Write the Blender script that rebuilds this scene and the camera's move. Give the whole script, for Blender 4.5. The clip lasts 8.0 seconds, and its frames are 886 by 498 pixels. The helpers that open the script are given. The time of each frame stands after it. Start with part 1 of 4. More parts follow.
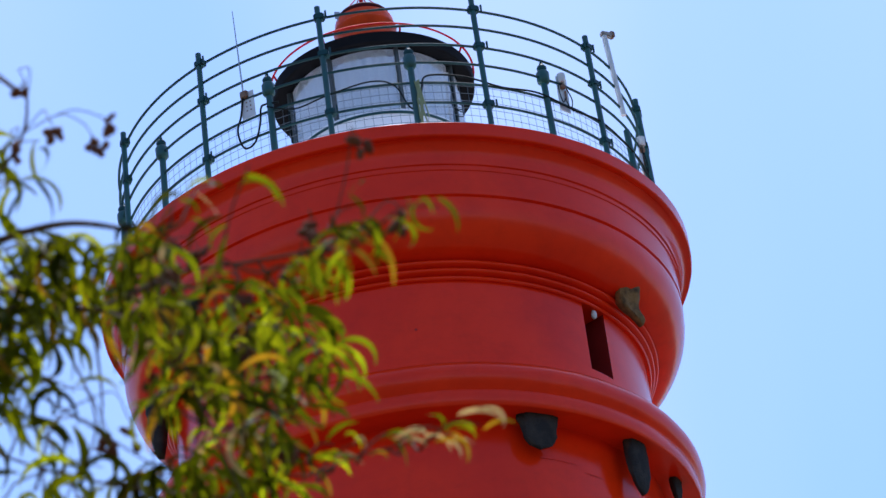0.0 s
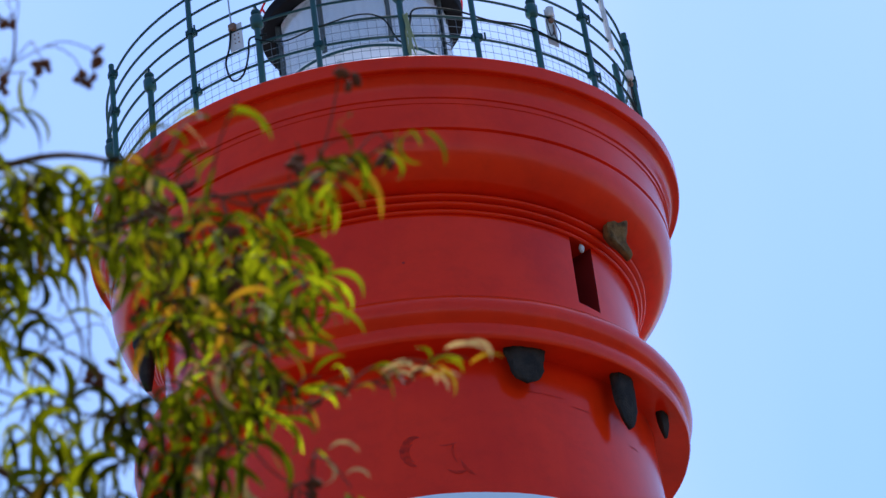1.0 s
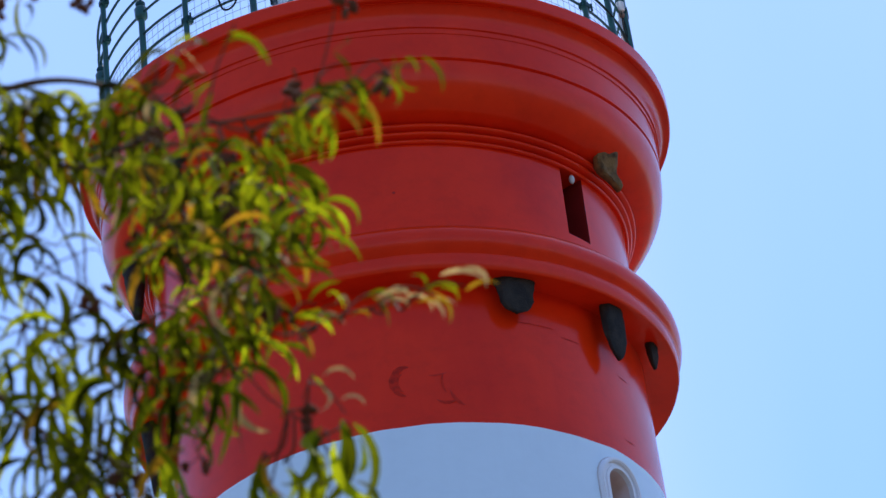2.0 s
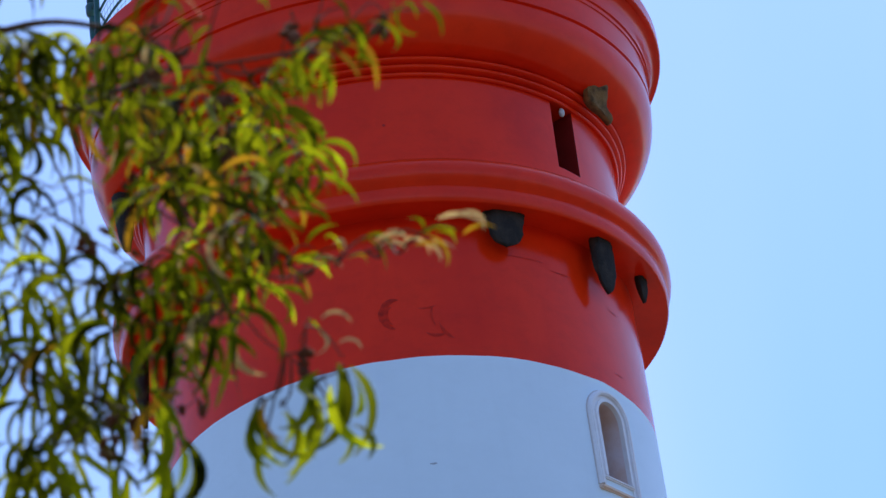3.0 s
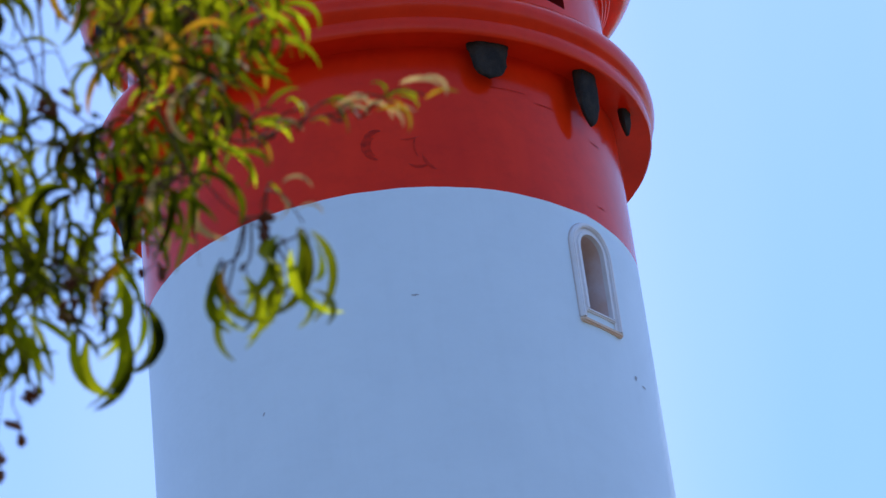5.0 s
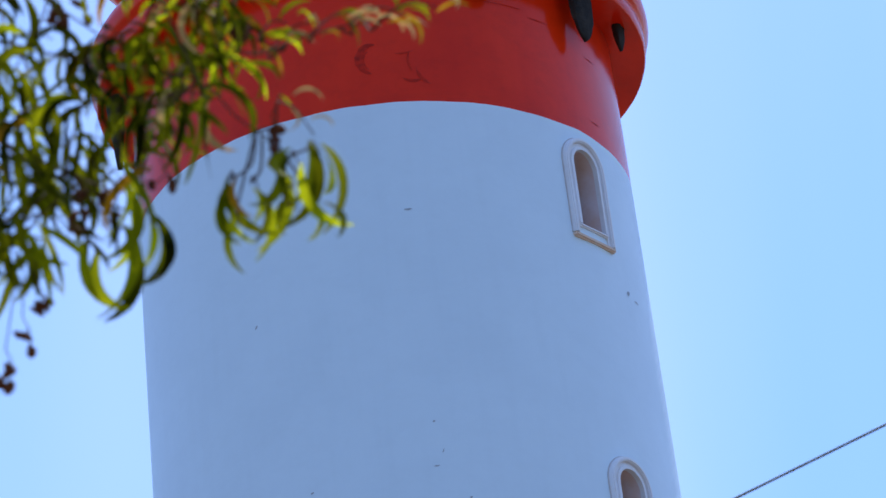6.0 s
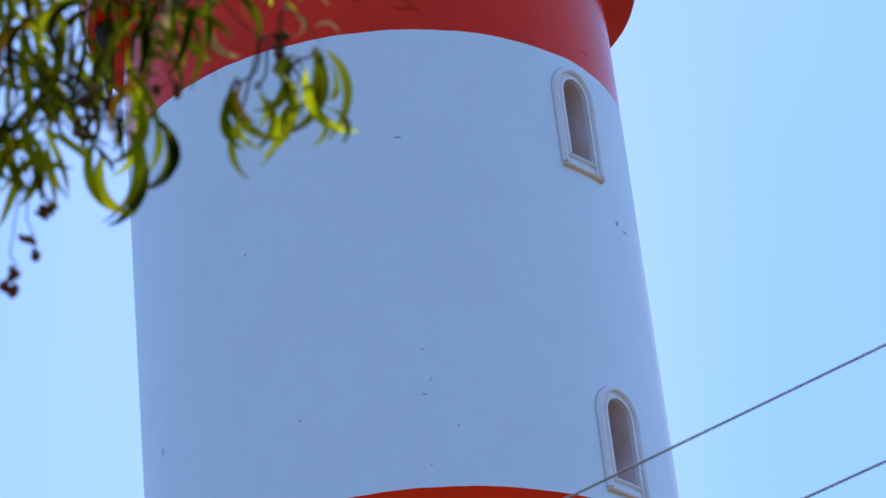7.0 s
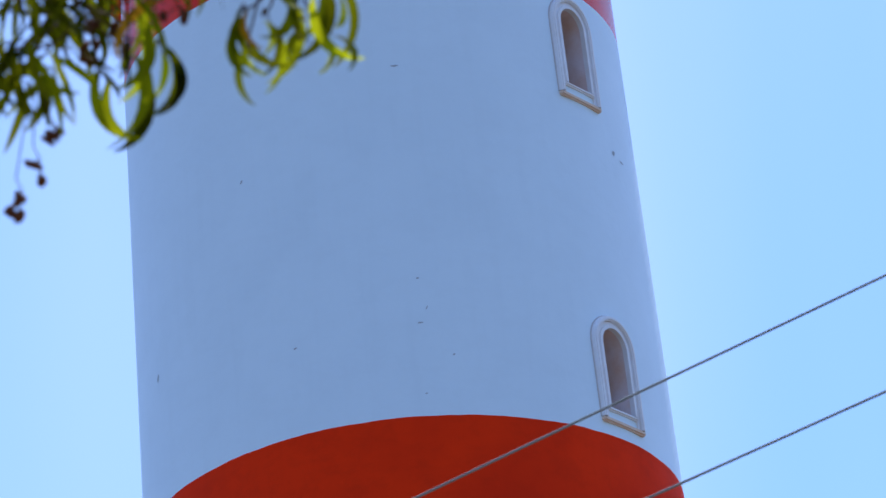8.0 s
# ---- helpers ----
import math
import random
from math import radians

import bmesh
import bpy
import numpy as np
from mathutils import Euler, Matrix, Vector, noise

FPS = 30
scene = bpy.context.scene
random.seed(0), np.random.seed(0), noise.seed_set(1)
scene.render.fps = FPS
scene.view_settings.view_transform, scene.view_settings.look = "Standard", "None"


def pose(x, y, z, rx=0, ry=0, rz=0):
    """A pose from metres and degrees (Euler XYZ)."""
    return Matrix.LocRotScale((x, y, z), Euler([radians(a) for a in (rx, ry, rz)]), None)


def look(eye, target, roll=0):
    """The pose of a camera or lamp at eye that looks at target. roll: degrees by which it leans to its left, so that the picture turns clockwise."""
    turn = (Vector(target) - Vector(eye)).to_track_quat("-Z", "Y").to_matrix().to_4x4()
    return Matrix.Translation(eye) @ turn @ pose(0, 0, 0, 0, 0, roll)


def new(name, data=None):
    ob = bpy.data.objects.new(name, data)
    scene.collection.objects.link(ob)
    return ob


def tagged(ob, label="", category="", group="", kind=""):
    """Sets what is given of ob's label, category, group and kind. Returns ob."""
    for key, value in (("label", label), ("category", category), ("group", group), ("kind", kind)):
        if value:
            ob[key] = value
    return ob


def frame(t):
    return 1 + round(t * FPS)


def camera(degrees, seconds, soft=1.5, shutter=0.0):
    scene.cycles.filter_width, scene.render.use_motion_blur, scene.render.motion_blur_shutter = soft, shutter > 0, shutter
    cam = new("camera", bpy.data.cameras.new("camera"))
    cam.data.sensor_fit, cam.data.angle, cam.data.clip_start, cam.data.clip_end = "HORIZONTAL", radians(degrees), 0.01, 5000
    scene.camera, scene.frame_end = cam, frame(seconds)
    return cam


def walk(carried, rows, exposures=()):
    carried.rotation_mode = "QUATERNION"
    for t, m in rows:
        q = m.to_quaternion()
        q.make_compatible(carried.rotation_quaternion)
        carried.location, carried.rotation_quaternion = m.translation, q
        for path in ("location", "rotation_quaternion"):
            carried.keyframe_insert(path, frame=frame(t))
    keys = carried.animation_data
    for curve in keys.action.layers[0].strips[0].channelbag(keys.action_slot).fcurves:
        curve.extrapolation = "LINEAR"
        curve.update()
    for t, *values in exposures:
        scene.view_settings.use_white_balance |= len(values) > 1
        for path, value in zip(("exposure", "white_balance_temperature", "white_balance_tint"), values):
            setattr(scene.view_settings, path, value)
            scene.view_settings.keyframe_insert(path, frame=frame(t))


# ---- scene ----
cam = camera(9.0, 8.0, soft=1.5)
cam.data.dof.use_dof = True
cam.data.dof.focus_distance = 58.0
cam.data.dof.aperture_fstop = 16.5


def aim(x, y, z, yaw, pitch, roll):
    """Pose of the long lens: yaw to the right of north, pitch above the horizon, roll."""
    a, b = radians(yaw), radians(pitch)
    way = Vector((math.sin(a) * math.cos(b), math.cos(a) * math.cos(b), math.sin(b)))
    eye = Vector((x, y, z))
    return look(eye, eye + way * 10, roll)


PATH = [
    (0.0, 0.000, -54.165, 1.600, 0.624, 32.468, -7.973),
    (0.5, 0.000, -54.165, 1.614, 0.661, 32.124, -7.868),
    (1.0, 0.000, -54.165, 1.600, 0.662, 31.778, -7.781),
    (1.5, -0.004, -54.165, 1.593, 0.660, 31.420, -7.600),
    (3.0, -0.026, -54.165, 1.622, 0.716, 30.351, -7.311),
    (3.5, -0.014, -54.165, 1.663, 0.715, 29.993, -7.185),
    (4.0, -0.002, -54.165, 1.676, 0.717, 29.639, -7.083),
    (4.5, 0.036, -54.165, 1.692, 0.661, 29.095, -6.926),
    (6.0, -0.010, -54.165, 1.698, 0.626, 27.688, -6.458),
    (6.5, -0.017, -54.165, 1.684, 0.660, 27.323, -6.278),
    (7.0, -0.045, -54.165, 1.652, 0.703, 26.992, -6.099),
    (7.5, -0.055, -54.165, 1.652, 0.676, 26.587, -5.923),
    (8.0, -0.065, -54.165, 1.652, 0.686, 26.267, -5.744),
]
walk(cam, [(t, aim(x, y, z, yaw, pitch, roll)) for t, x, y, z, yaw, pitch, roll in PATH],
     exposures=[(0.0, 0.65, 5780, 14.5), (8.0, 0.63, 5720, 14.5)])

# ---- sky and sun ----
VIGNETTE_SHIFT = (-0.075, 0.0, 0.0)               # where the painted lens vignette sits across the sky
SUN_ELEVATION, SUN_AZIMUTH = 69.0, 12.0      # azimuth clockwise from north (+y)
world = bpy.data.worlds.new("daylight")
scene.world = world
world.use_nodes = True
nt = world.node_tree
sky = nt.nodes.new("ShaderNodeTexSky")
sky.sky_type = "NISHITA"
sky.sun_disc = False
sky.sun_elevation = radians(SUN_ELEVATION)
sky.sun_rotation = radians(SUN_AZIMUTH)
sky.air_density, sky.dust_density, sky.ozone_density = 1.2, 1.3, 6.0
# lens vignette put into the sky's colour as soft bluer and paler areas
vignette_co, vignette_map, vignette, vignette_mix = nt.nodes.new("ShaderNodeTexCoord"), nt.nodes.new("ShaderNodeMapping"), nt.nodes.new("ShaderNodeTexNoise"), nt.nodes.new("ShaderNodeMix")
vignette_map.inputs["Scale"].default_value, vignette_map.inputs["Location"].default_value = (1, 0.2, 0.12), VIGNETTE_SHIFT
vignette.inputs["Scale"].default_value, vignette.inputs["Detail"].default_value, vignette.inputs["Roughness"].default_value = 13.0, 2.0, 0.4
vignette_range = nt.nodes.new("ShaderNodeMapRange")
vignette_range.interpolation_type = "SMOOTHSTEP"
vignette_range.inputs["From Min"].default_value, vignette_range.inputs["From Max"].default_value = 0.30, 0.70
vignette_mix.data_type, vignette_mix.blend_type = "RGBA", "MULTIPLY"
vignette_mix.inputs["Factor"].default_value = 1.0
vignette_tint = nt.nodes.new("ShaderNodeMix")
vignette_tint.data_type = "RGBA"
vignette_tint.inputs["A"].default_value, vignette_tint.inputs["B"].default_value = (0.77, 0.885, 0.99, 1), (1.10, 1.04, 1.015, 1)
nt.links.new(vignette_co.outputs["Generated"], vignette_map.inputs["Vector"])
nt.links.new(vignette_map.outputs["Vector"], vignette.inputs["Vector"])
nt.links.new(vignette.outputs["Fac"], vignette_range.inputs["Value"])
nt.links.new(vignette_range.outputs["Result"], vignette_tint.inputs["Factor"])
nt.links.new(sky.outputs[0], vignette_mix.inputs["A"])
nt.links.new(vignette_tint.outputs["Result"], vignette_mix.inputs["B"])
nt.links.new(vignette_mix.outputs["Result"], nt.nodes["Background"].inputs[0])
nt.nodes["Background"].inputs[1].default_value = 0.13
sun = new("sun", bpy.data.lights.new("sun", "SUN"))
sun.data.energy, sun.data.angle, sun.data.color = 4.0, radians(0.5), (1.0, 0.95, 0.86)
e, a = radians(SUN_ELEVATION), radians(SUN_AZIMUTH)
sun_way = Vector((math.sin(a) * math.cos(e), math.cos(a) * math.cos(e), math.sin(e)))
sun.matrix_world = look(sun_way * 80, (0, 0, 0))


# ---- materials ----
def material(name, colour, rough=0.5, metal=0.0, other=None, scale=3.0, amount=0.5, bump=0.1, fine=40.0, spec=0.5, streaks=0.0, island=0.0, mottle=0.0):
    """Painted or raw surface: two scales of noise mix colour with other, fine noise gives the relief."""
    m = bpy.data.materials.new(name)
    m.use_nodes = True
    n, l = m.node_tree.nodes, m.node_tree.links
    b = n["Principled BSDF"]
    b.inputs["Roughness"].default_value = rough
    b.inputs["Metallic"].default_value = metal
    b.inputs["Specular IOR Level"].default_value = spec
    co = n.new("ShaderNodeTexCoord")
    big = n.new("ShaderNodeTexNoise")
    big.inputs["Scale"].default_value, big.inputs["Detail"].default_value = scale, 6
    l.new(co.outputs["Object"], big.inputs["Vector"])
    ramp = n.new("ShaderNodeMapRange")
    ramp.inputs["From Min"].default_value, ramp.inputs["From Max"].default_value = 0.42, 0.72
    ramp.inputs["To Max"].default_value = amount
    l.new(big.outputs["Fac"], ramp.inputs["Value"])
    mix = n.new("ShaderNodeMix")
    mix.data_type = "RGBA"
    mix.inputs["A"].default_value = (*colour, 1)
    mix.inputs["B"].default_value = (*(other or [c * 0.75 for c in colour]), 1)
    l.new(ramp.outputs["Result"], mix.inputs["Factor"])
    out = mix.outputs["Result"]
    small = n.new("ShaderNodeTexNoise")
    small.inputs["Scale"].default_value, small.inputs["Detail"].default_value = fine, 4
    l.new(co.outputs["Object"], small.inputs["Vector"])
    if mottle:
        sq = n.new("ShaderNodeMapping")
        sq.inputs["Scale"].default_value = (1, 1, 1.5)
        l.new(co.outputs["Object"], sq.inputs["Vector"])
        mo = n.new("ShaderNodeTexNoise")
        mo.inputs["Scale"].default_value, mo.inputs["Detail"].default_value, mo.inputs["Roughness"].default_value = 2.6, 9, 0.72
        l.new(sq.outputs["Vector"], mo.inputs["Vector"])
        mr2 = n.new("ShaderNodeMapRange")
        mr2.inputs["From Min"].default_value, mr2.inputs["From Max"].default_value = 0.46, 0.74
        mr2.inputs["To Max"].default_value = mottle
        l.new(mo.outputs["Fac"], mr2.inputs["Value"])
        mm = n.new("ShaderNodeMix")
        mm.data_type = "RGBA"
        l.new(mr2.outputs["Result"], mm.inputs["Factor"])
        l.new(out, mm.inputs["A"])
        mm.inputs["B"].default_value = (*[c * 0.45 + 0.006 for c in (other or colour)], 1)
        out = mm.outputs["Result"]
    if streaks:
        mp = n.new("ShaderNodeMapping")
        mp.inputs["Scale"].default_value = (5, 5, 0.35)
        l.new(co.outputs["Object"], mp.inputs["Vector"])
        st = n.new("ShaderNodeTexNoise")
        st.inputs["Scale"].default_value, st.inputs["Detail"].default_value = 1.6, 5
        l.new(mp.outputs["Vector"], st.inputs["Vector"])
        sr = n.new("ShaderNodeMapRange")
        sr.inputs["From Min"].default_value, sr.inputs["From Max"].default_value = 0.5, 0.75
        sr.inputs["To Max"].default_value = streaks
        l.new(st.outputs["Fac"], sr.inputs["Value"])
        mx = n.new("ShaderNodeMix")
        mx.data_type = "RGBA"
        l.new(sr.outputs["Result"], mx.inputs["Factor"])
        l.new(out, mx.inputs["A"])
        mx.inputs["B"].default_value = (*[c * 0.6 for c in (other or colour)], 1)
        out = mx.outputs["Result"]
    if island:
        g = n.new("ShaderNodeNewGeometry")
        hs = n.new("ShaderNodeHueSaturation")
        mr = n.new("ShaderNodeMapRange")
        mr.inputs["To Min"].default_value, mr.inputs["To Max"].default_value = 1 - island, 1 + island
        l.new(g.outputs["Random Per Island"], mr.inputs["Value"])
        l.new(mr.outputs["Result"], hs.inputs["Value"])
        l.new(out, hs.inputs["Color"])
        out = hs.outputs["Color"]
    l.new(out, b.inputs["Base Color"])
    bp = n.new("ShaderNodeBump")
    bp.inputs["Strength"].default_value, bp.inputs["Distance"].default_value = bump, 0.02
    l.new(small.outputs["Fac"], bp.inputs["Height"])
    l.new(bp.outputs["Normal"], b.inputs["Normal"])
    rr = n.new("ShaderNodeMapRange")
    rr.inputs["To Min"].default_value, rr.inputs["To Max"].default_value = max(rough - 0.08, 0.03), min(rough + 0.12, 1)
    l.new(big.outputs["Fac"], rr.inputs["Value"])
    l.new(rr.outputs["Result"], b.inputs["Roughness"])
    return m


def leaf_material(name, colour, other, through_colour, share=0.5, skew=1.0):
    """Leaf: gloss and colour in front, light through the blade, varied from leaf to leaf."""
    m = bpy.data.materials.new(name)
    m.use_nodes = True
    n, l = m.node_tree.nodes, m.node_tree.links
    b = n["Principled BSDF"]
    b.inputs["Roughness"].default_value = 0.6
    b.inputs["Specular IOR Level"].default_value = 0.02
    g = n.new("ShaderNodeNewGeometry")
    mix = n.new("ShaderNodeMix")
    mix.data_type = "RGBA"
    mix.inputs["A"].default_value, mix.inputs["B"].default_value = (*colour, 1), (*other, 1)
    oi, ad, fr = n.new("ShaderNodeObjectInfo"), n.new("ShaderNodeMath"), n.new("ShaderNodeMath")
    fr.operation = "FRACT"
    l.new(g.outputs["Random Per Island"], ad.inputs[0])
    l.new(oi.outputs["Random"], ad.inputs[1])
    l.new(ad.outputs[0], fr.inputs[0])
    few = n.new("ShaderNodeMath")      # skew above 1 turns most leaves dark: crown shade put into leaf colour
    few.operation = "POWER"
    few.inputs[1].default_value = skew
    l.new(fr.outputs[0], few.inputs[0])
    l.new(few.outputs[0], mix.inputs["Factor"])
    l.new(mix.outputs["Result"], b.inputs["Base Color"])
    t = n.new("ShaderNodeBsdfTranslucent")
    mt = n.new("ShaderNodeMix")
    mt.data_type = "RGBA"
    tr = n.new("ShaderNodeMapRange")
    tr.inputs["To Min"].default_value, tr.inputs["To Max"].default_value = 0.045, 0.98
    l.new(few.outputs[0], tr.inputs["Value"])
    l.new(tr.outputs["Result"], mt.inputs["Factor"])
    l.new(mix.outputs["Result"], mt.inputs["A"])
    mt.inputs["B"].default_value = (*through_colour, 1)
    l.new(mt.outputs["Result"], t.inputs["Color"])
    s = n.new("ShaderNodeMixShader")
    s.inputs[0].default_value = share
    l.new(b.outputs[0], s.inputs[1])
    l.new(t.outputs[0], s.inputs[2])
    l.new(s.outputs[0], n["Material Output"].inputs["Surface"])
    return m


def glass_material(name):
    """Thin clear pane: light goes straight through, a little is mirrored."""
    m = bpy.data.materials.new(name)
    m.use_nodes = True
    n, l = m.node_tree.nodes, m.node_tree.links
    clear, gloss, mix = n.new("ShaderNodeBsdfTransparent"), n.new("ShaderNodeBsdfGlossy"), n.new("ShaderNodeMixShader")
    clear.inputs["Color"].default_value = (0.98, 0.99, 1.0, 1)
    gloss.inputs["Roughness"].default_value = 0.03
    mix.inputs[0].default_value = 0.17
    l.new(clear.outputs[0], mix.inputs[1])
    l.new(gloss.outputs[0], mix.inputs[2])
    l.new(mix.outputs[0], n["Material Output"].inputs["Surface"])
    return m


RED = material("red_gloss_paint", (0.93, 0.034, 0.0012), 0.17, other=(0.74, 0.020, 0.002), scale=0.8, amount=0.8, bump=0.07, fine=6, spec=0.21, streaks=0.05, mottle=0.20)
BRIGHT_RED = material("bright_red_paint", (0.95, 0.036, 0.002), 0.7, other=(0.74, 0.026, 0.004), scale=0.9, amount=0.9, bump=0.2, fine=8, spec=0.05, streaks=0.05, mottle=0.20)
WHITE = material("white_limewash", (0.80, 0.915, 0.995), 0.42, other=(0.75, 0.865, 0.95), scale=0.9, amount=0.6, bump=0.16, fine=11, streaks=0.04, mottle=0.05)
# sill colour holds the warm ground bounce of its underside
SILL = material("tan_bounce_plaster", (0.82, 0.58, 0.42), 0.8, other=(0.80, 0.70, 0.62), scale=9, amount=0.6, bump=0.2)
# window reveal: mauve shade and brown ground bounce put into the colour
REVEAL = material("shade_bounce_plaster", (0.86, 0.74, 0.75), 0.85, other=(0.76, 0.46, 0.30), scale=2.2, amount=0.9, bump=0.15)
JOINT = material("grimy_joint", (0.58, 0.54, 0.54), 0.9, other=(0.70, 0.66, 0.66), scale=6)
TRIM = material("white_trim_paint", (0.88, 0.87, 0.90), 0.55, other=(0.80, 0.74, 0.72), scale=4, amount=0.5, bump=0.08)
INSIDE = material("grey_inner_plaster", (0.34, 0.30, 0.28), 0.8, scale=3)
GREEN = material("dark_green_enamel", (0.012, 0.075, 0.066), 0.38, other=(0.03, 0.05, 0.04), scale=9, amount=0.5, bump=0.1)
RAIL = material("dark_green_rail_enamel", (0.010, 0.055, 0.060), 0.55, other=(0.015, 0.035, 0.035), scale=9, amount=0.5, bump=0.1, spec=0.25)
WIRE = material("galvanised_wire", (0.12, 0.16, 0.20), 0.6, 0.0, scale=20, amount=0.4)
BLACK = material("black_roof_paint", (0.010, 0.010, 0.012), 0.7, scale=5, amount=0.4, other=(0.016, 0.016, 0.018), spec=0.04)
ORANGE = material("orange_red_paint", (0.85, 0.070, 0.002), 0.35, spec=0.2, other=(0.50, 0.03, 0.004), scale=6, amount=0.5)
GLASS = glass_material("lantern_glass")
GREY = material("grey_metal", (0.45, 0.46, 0.47), 0.45, 0.5, scale=8, amount=0.5)
PALE = material("pale_grey_plastic", (0.72, 0.73, 0.74), 0.5, scale=8, amount=0.5)
RUST = material("rusty_brown_metal", (0.20, 0.11, 0.07), 0.7, scale=14, amount=0.7, other=(0.32, 0.2, 0.13))
CABLE = material("black_cable_rubber", (0.012, 0.018, 0.018), 0.75, scale=10, spec=0.1)
COMB = material("dark_bee_comb", (0.034, 0.032, 0.032), 0.9, other=(0.075, 0.062, 0.052), scale=9, amount=0.7, bump=0.9, fine=45, spec=0.1)
OLD_COMB = material("dry_brown_comb", (0.24, 0.13, 0.04), 0.85, other=(0.025, 0.015, 0.008), scale=10, amount=1.0, bump=0.8, fine=40)
STAIN = material("dark_scuffed_paint", (0.68, 0.022, 0.002), 0.35, scale=14, amount=1.0, other=(0.40, 0.014, 0.003), spec=0.15, bump=0.3)
CONCRETE = material("pale_concrete", (0.80, 0.79, 0.76), 0.85, scale=3, other=(0.68, 0.67, 0.64), amount=0.7, bump=0.3)
CHIP = material("grey_bare_plaster", (0.46, 0.49, 0.54), 0.8, scale=30, amount=0.6)
SAND = material("dry_sandy_soil", (0.076, 0.059, 0.035), 0.95, other=(0.038, 0.039, 0.019), scale=0.12, amount=0.8, bump=0.5, fine=3)
BARK = material("grey_brown_bark", (0.16, 0.12, 0.09), 0.85, other=(0.24, 0.20, 0.16), scale=6, amount=0.7, bump=0.6, fine=30)
TWIG = material("brown_twig_bark", (0.075, 0.036, 0.016), 0.8, scale=30, amount=0.6, other=(0.13, 0.07, 0.03), spec=0.1)
POD = material("dark_brown_seed_pod", (0.120, 0.036, 0.014), 0.8, scale=30, amount=0.7, other=(0.20, 0.075, 0.03), spec=0.1, bump=0.5)
# near-black end of the green leaf stands for shade inside the crown
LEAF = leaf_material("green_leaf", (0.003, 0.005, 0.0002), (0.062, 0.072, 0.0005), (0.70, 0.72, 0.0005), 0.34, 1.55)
OLD_LEAF = leaf_material("browning_leaf", (0.10, 0.045, 0.006), (0.32, 0.17, 0.008), (0.75, 0.36, 0.008), 0.38)
# brighter copy of the green leaf, with backlight put into its colour
BACKLIT_LEAF = leaf_material("backlit_green_leaf", (0.022, 0.034, 0.0003), (0.115, 0.140, 0.0008), (0.80, 0.84, 0.0008), 0.48)
DRY_LEAF = leaf_material("dry_pale_leaf", (0.52, 0.31, 0.10), (0.68, 0.48, 0.21), (0.8, 0.48, 0.14), 0.36)
CLOTH = leaf_material("white_curtain_cloth", (0.94, 0.94, 0.94), (0.88, 0.89, 0.90), (0.99, 0.99, 0.99), 0.66)


# ---- mesh helpers ----
def empty(name, place=(0, 0, 0)):
    ob = new(name)
    ob.empty_display_size = 0.2
    ob.location = place
    return ob


def placed(ob):
    """Where an object stands in the world, through its parents."""
    own = ob.matrix_parent_inverse @ Matrix.Translation(ob.location)
    return own if ob.parent is None else placed(ob.parent) @ own


def part(name, bm, mat, parent=None, label="", smooth=40):
    """Links a bmesh as one mesh object, under parent where given."""
    me = bpy.data.meshes.new(name)
    bmesh.ops.recalc_face_normals(bm, faces=bm.faces)
    bm.to_mesh(me)
    bm.free()
    me.materials.append(mat)
    if smooth:
        me.shade_smooth()
        me.set_sharp_from_angle(angle=radians(smooth))
    ob = new(name, me)
    if parent is not None:
        ob.parent = parent
        ob.matrix_parent_inverse = placed(parent).inverted()
    if label:
        ob["label"] = label
    return ob


def polar(r, azimuth, z):
    """A point round the tower's axis; azimuth in degrees from the south, to the east."""
    b = radians(azimuth)
    return Vector((r * math.sin(b), -r * math.cos(b), z))


def revolve(bm, profile, segments=160, closed=True):
    """Turns a closed outline of (r, z) round the tower's axis."""
    rings = []
    for i in range(segments):
        rings.append([bm.verts.new(polar(r, 360 * i / segments, z)) for r, z in profile])
    k = len(profile)
    for i in range(segments):
        p, q = rings[i], rings[(i + 1) % segments]
        for j in range(k if closed else k - 1):
            bm.faces.new((p[j], q[j], q[(j + 1) % k], p[(j + 1) % k]))
    return bm


def tube(bm, points, radius, sides=8, closed=False):
    """A round bar along points; radius is one number or one for each point."""
    pts = [Vector(p) for p in points]
    n = len(pts)
    radii = radius if isinstance(radius, (list, tuple)) else [radius] * n
    rings, side = [], None
    for i, p in enumerate(pts):
        a = pts[(i - 1) % n] if closed or i > 0 else p
        b = pts[(i + 1) % n] if closed or i < n - 1 else p
        d = (b - a).normalized()
        if side is None:
            side = d.orthogonal().normalized()
        side = (side - d * side.dot(d)).normalized()
        other = d.cross(side)
        rings.append([bm.verts.new(p + (side * math.cos(2 * math.pi * k / sides) + other * math.sin(2 * math.pi * k / sides)) * radii[i]) for k in range(sides)])
    for i in range(n if closed else n - 1):
        p, q = rings[i], rings[(i + 1) % n]
        for k in range(sides):
            bm.faces.new((p[k], p[(k + 1) % sides], q[(k + 1) % sides], q[k]))
    if not closed:
        bm.faces.new(rings[0][::-1])
        bm.faces.new(rings[-1])
    return bm


def hoop(bm, r, z, radius, segments=120, sides=8):
    return tube(bm, [polar(r, 360 * i / segments, z) for i in range(segments)], radius, sides, True)


def block(bm, centre, size, turn=0.0, bevel=0.0):
    """A bevelled box with its own turn round z, in degrees."""
    made = bmesh.ops.create_cube(bm, size=1.0, matrix=Matrix.Translation(centre) @ Matrix.Rotation(radians(turn), 4, "Z") @ Matrix.Diagonal((*size, 1)))
    if bevel:
        edges = list({ed for v in made["verts"] for ed in v.link_edges})
        bmesh.ops.bevel(bm, geom=edges, offset=bevel, segments=2, affect="EDGES")
    return bm


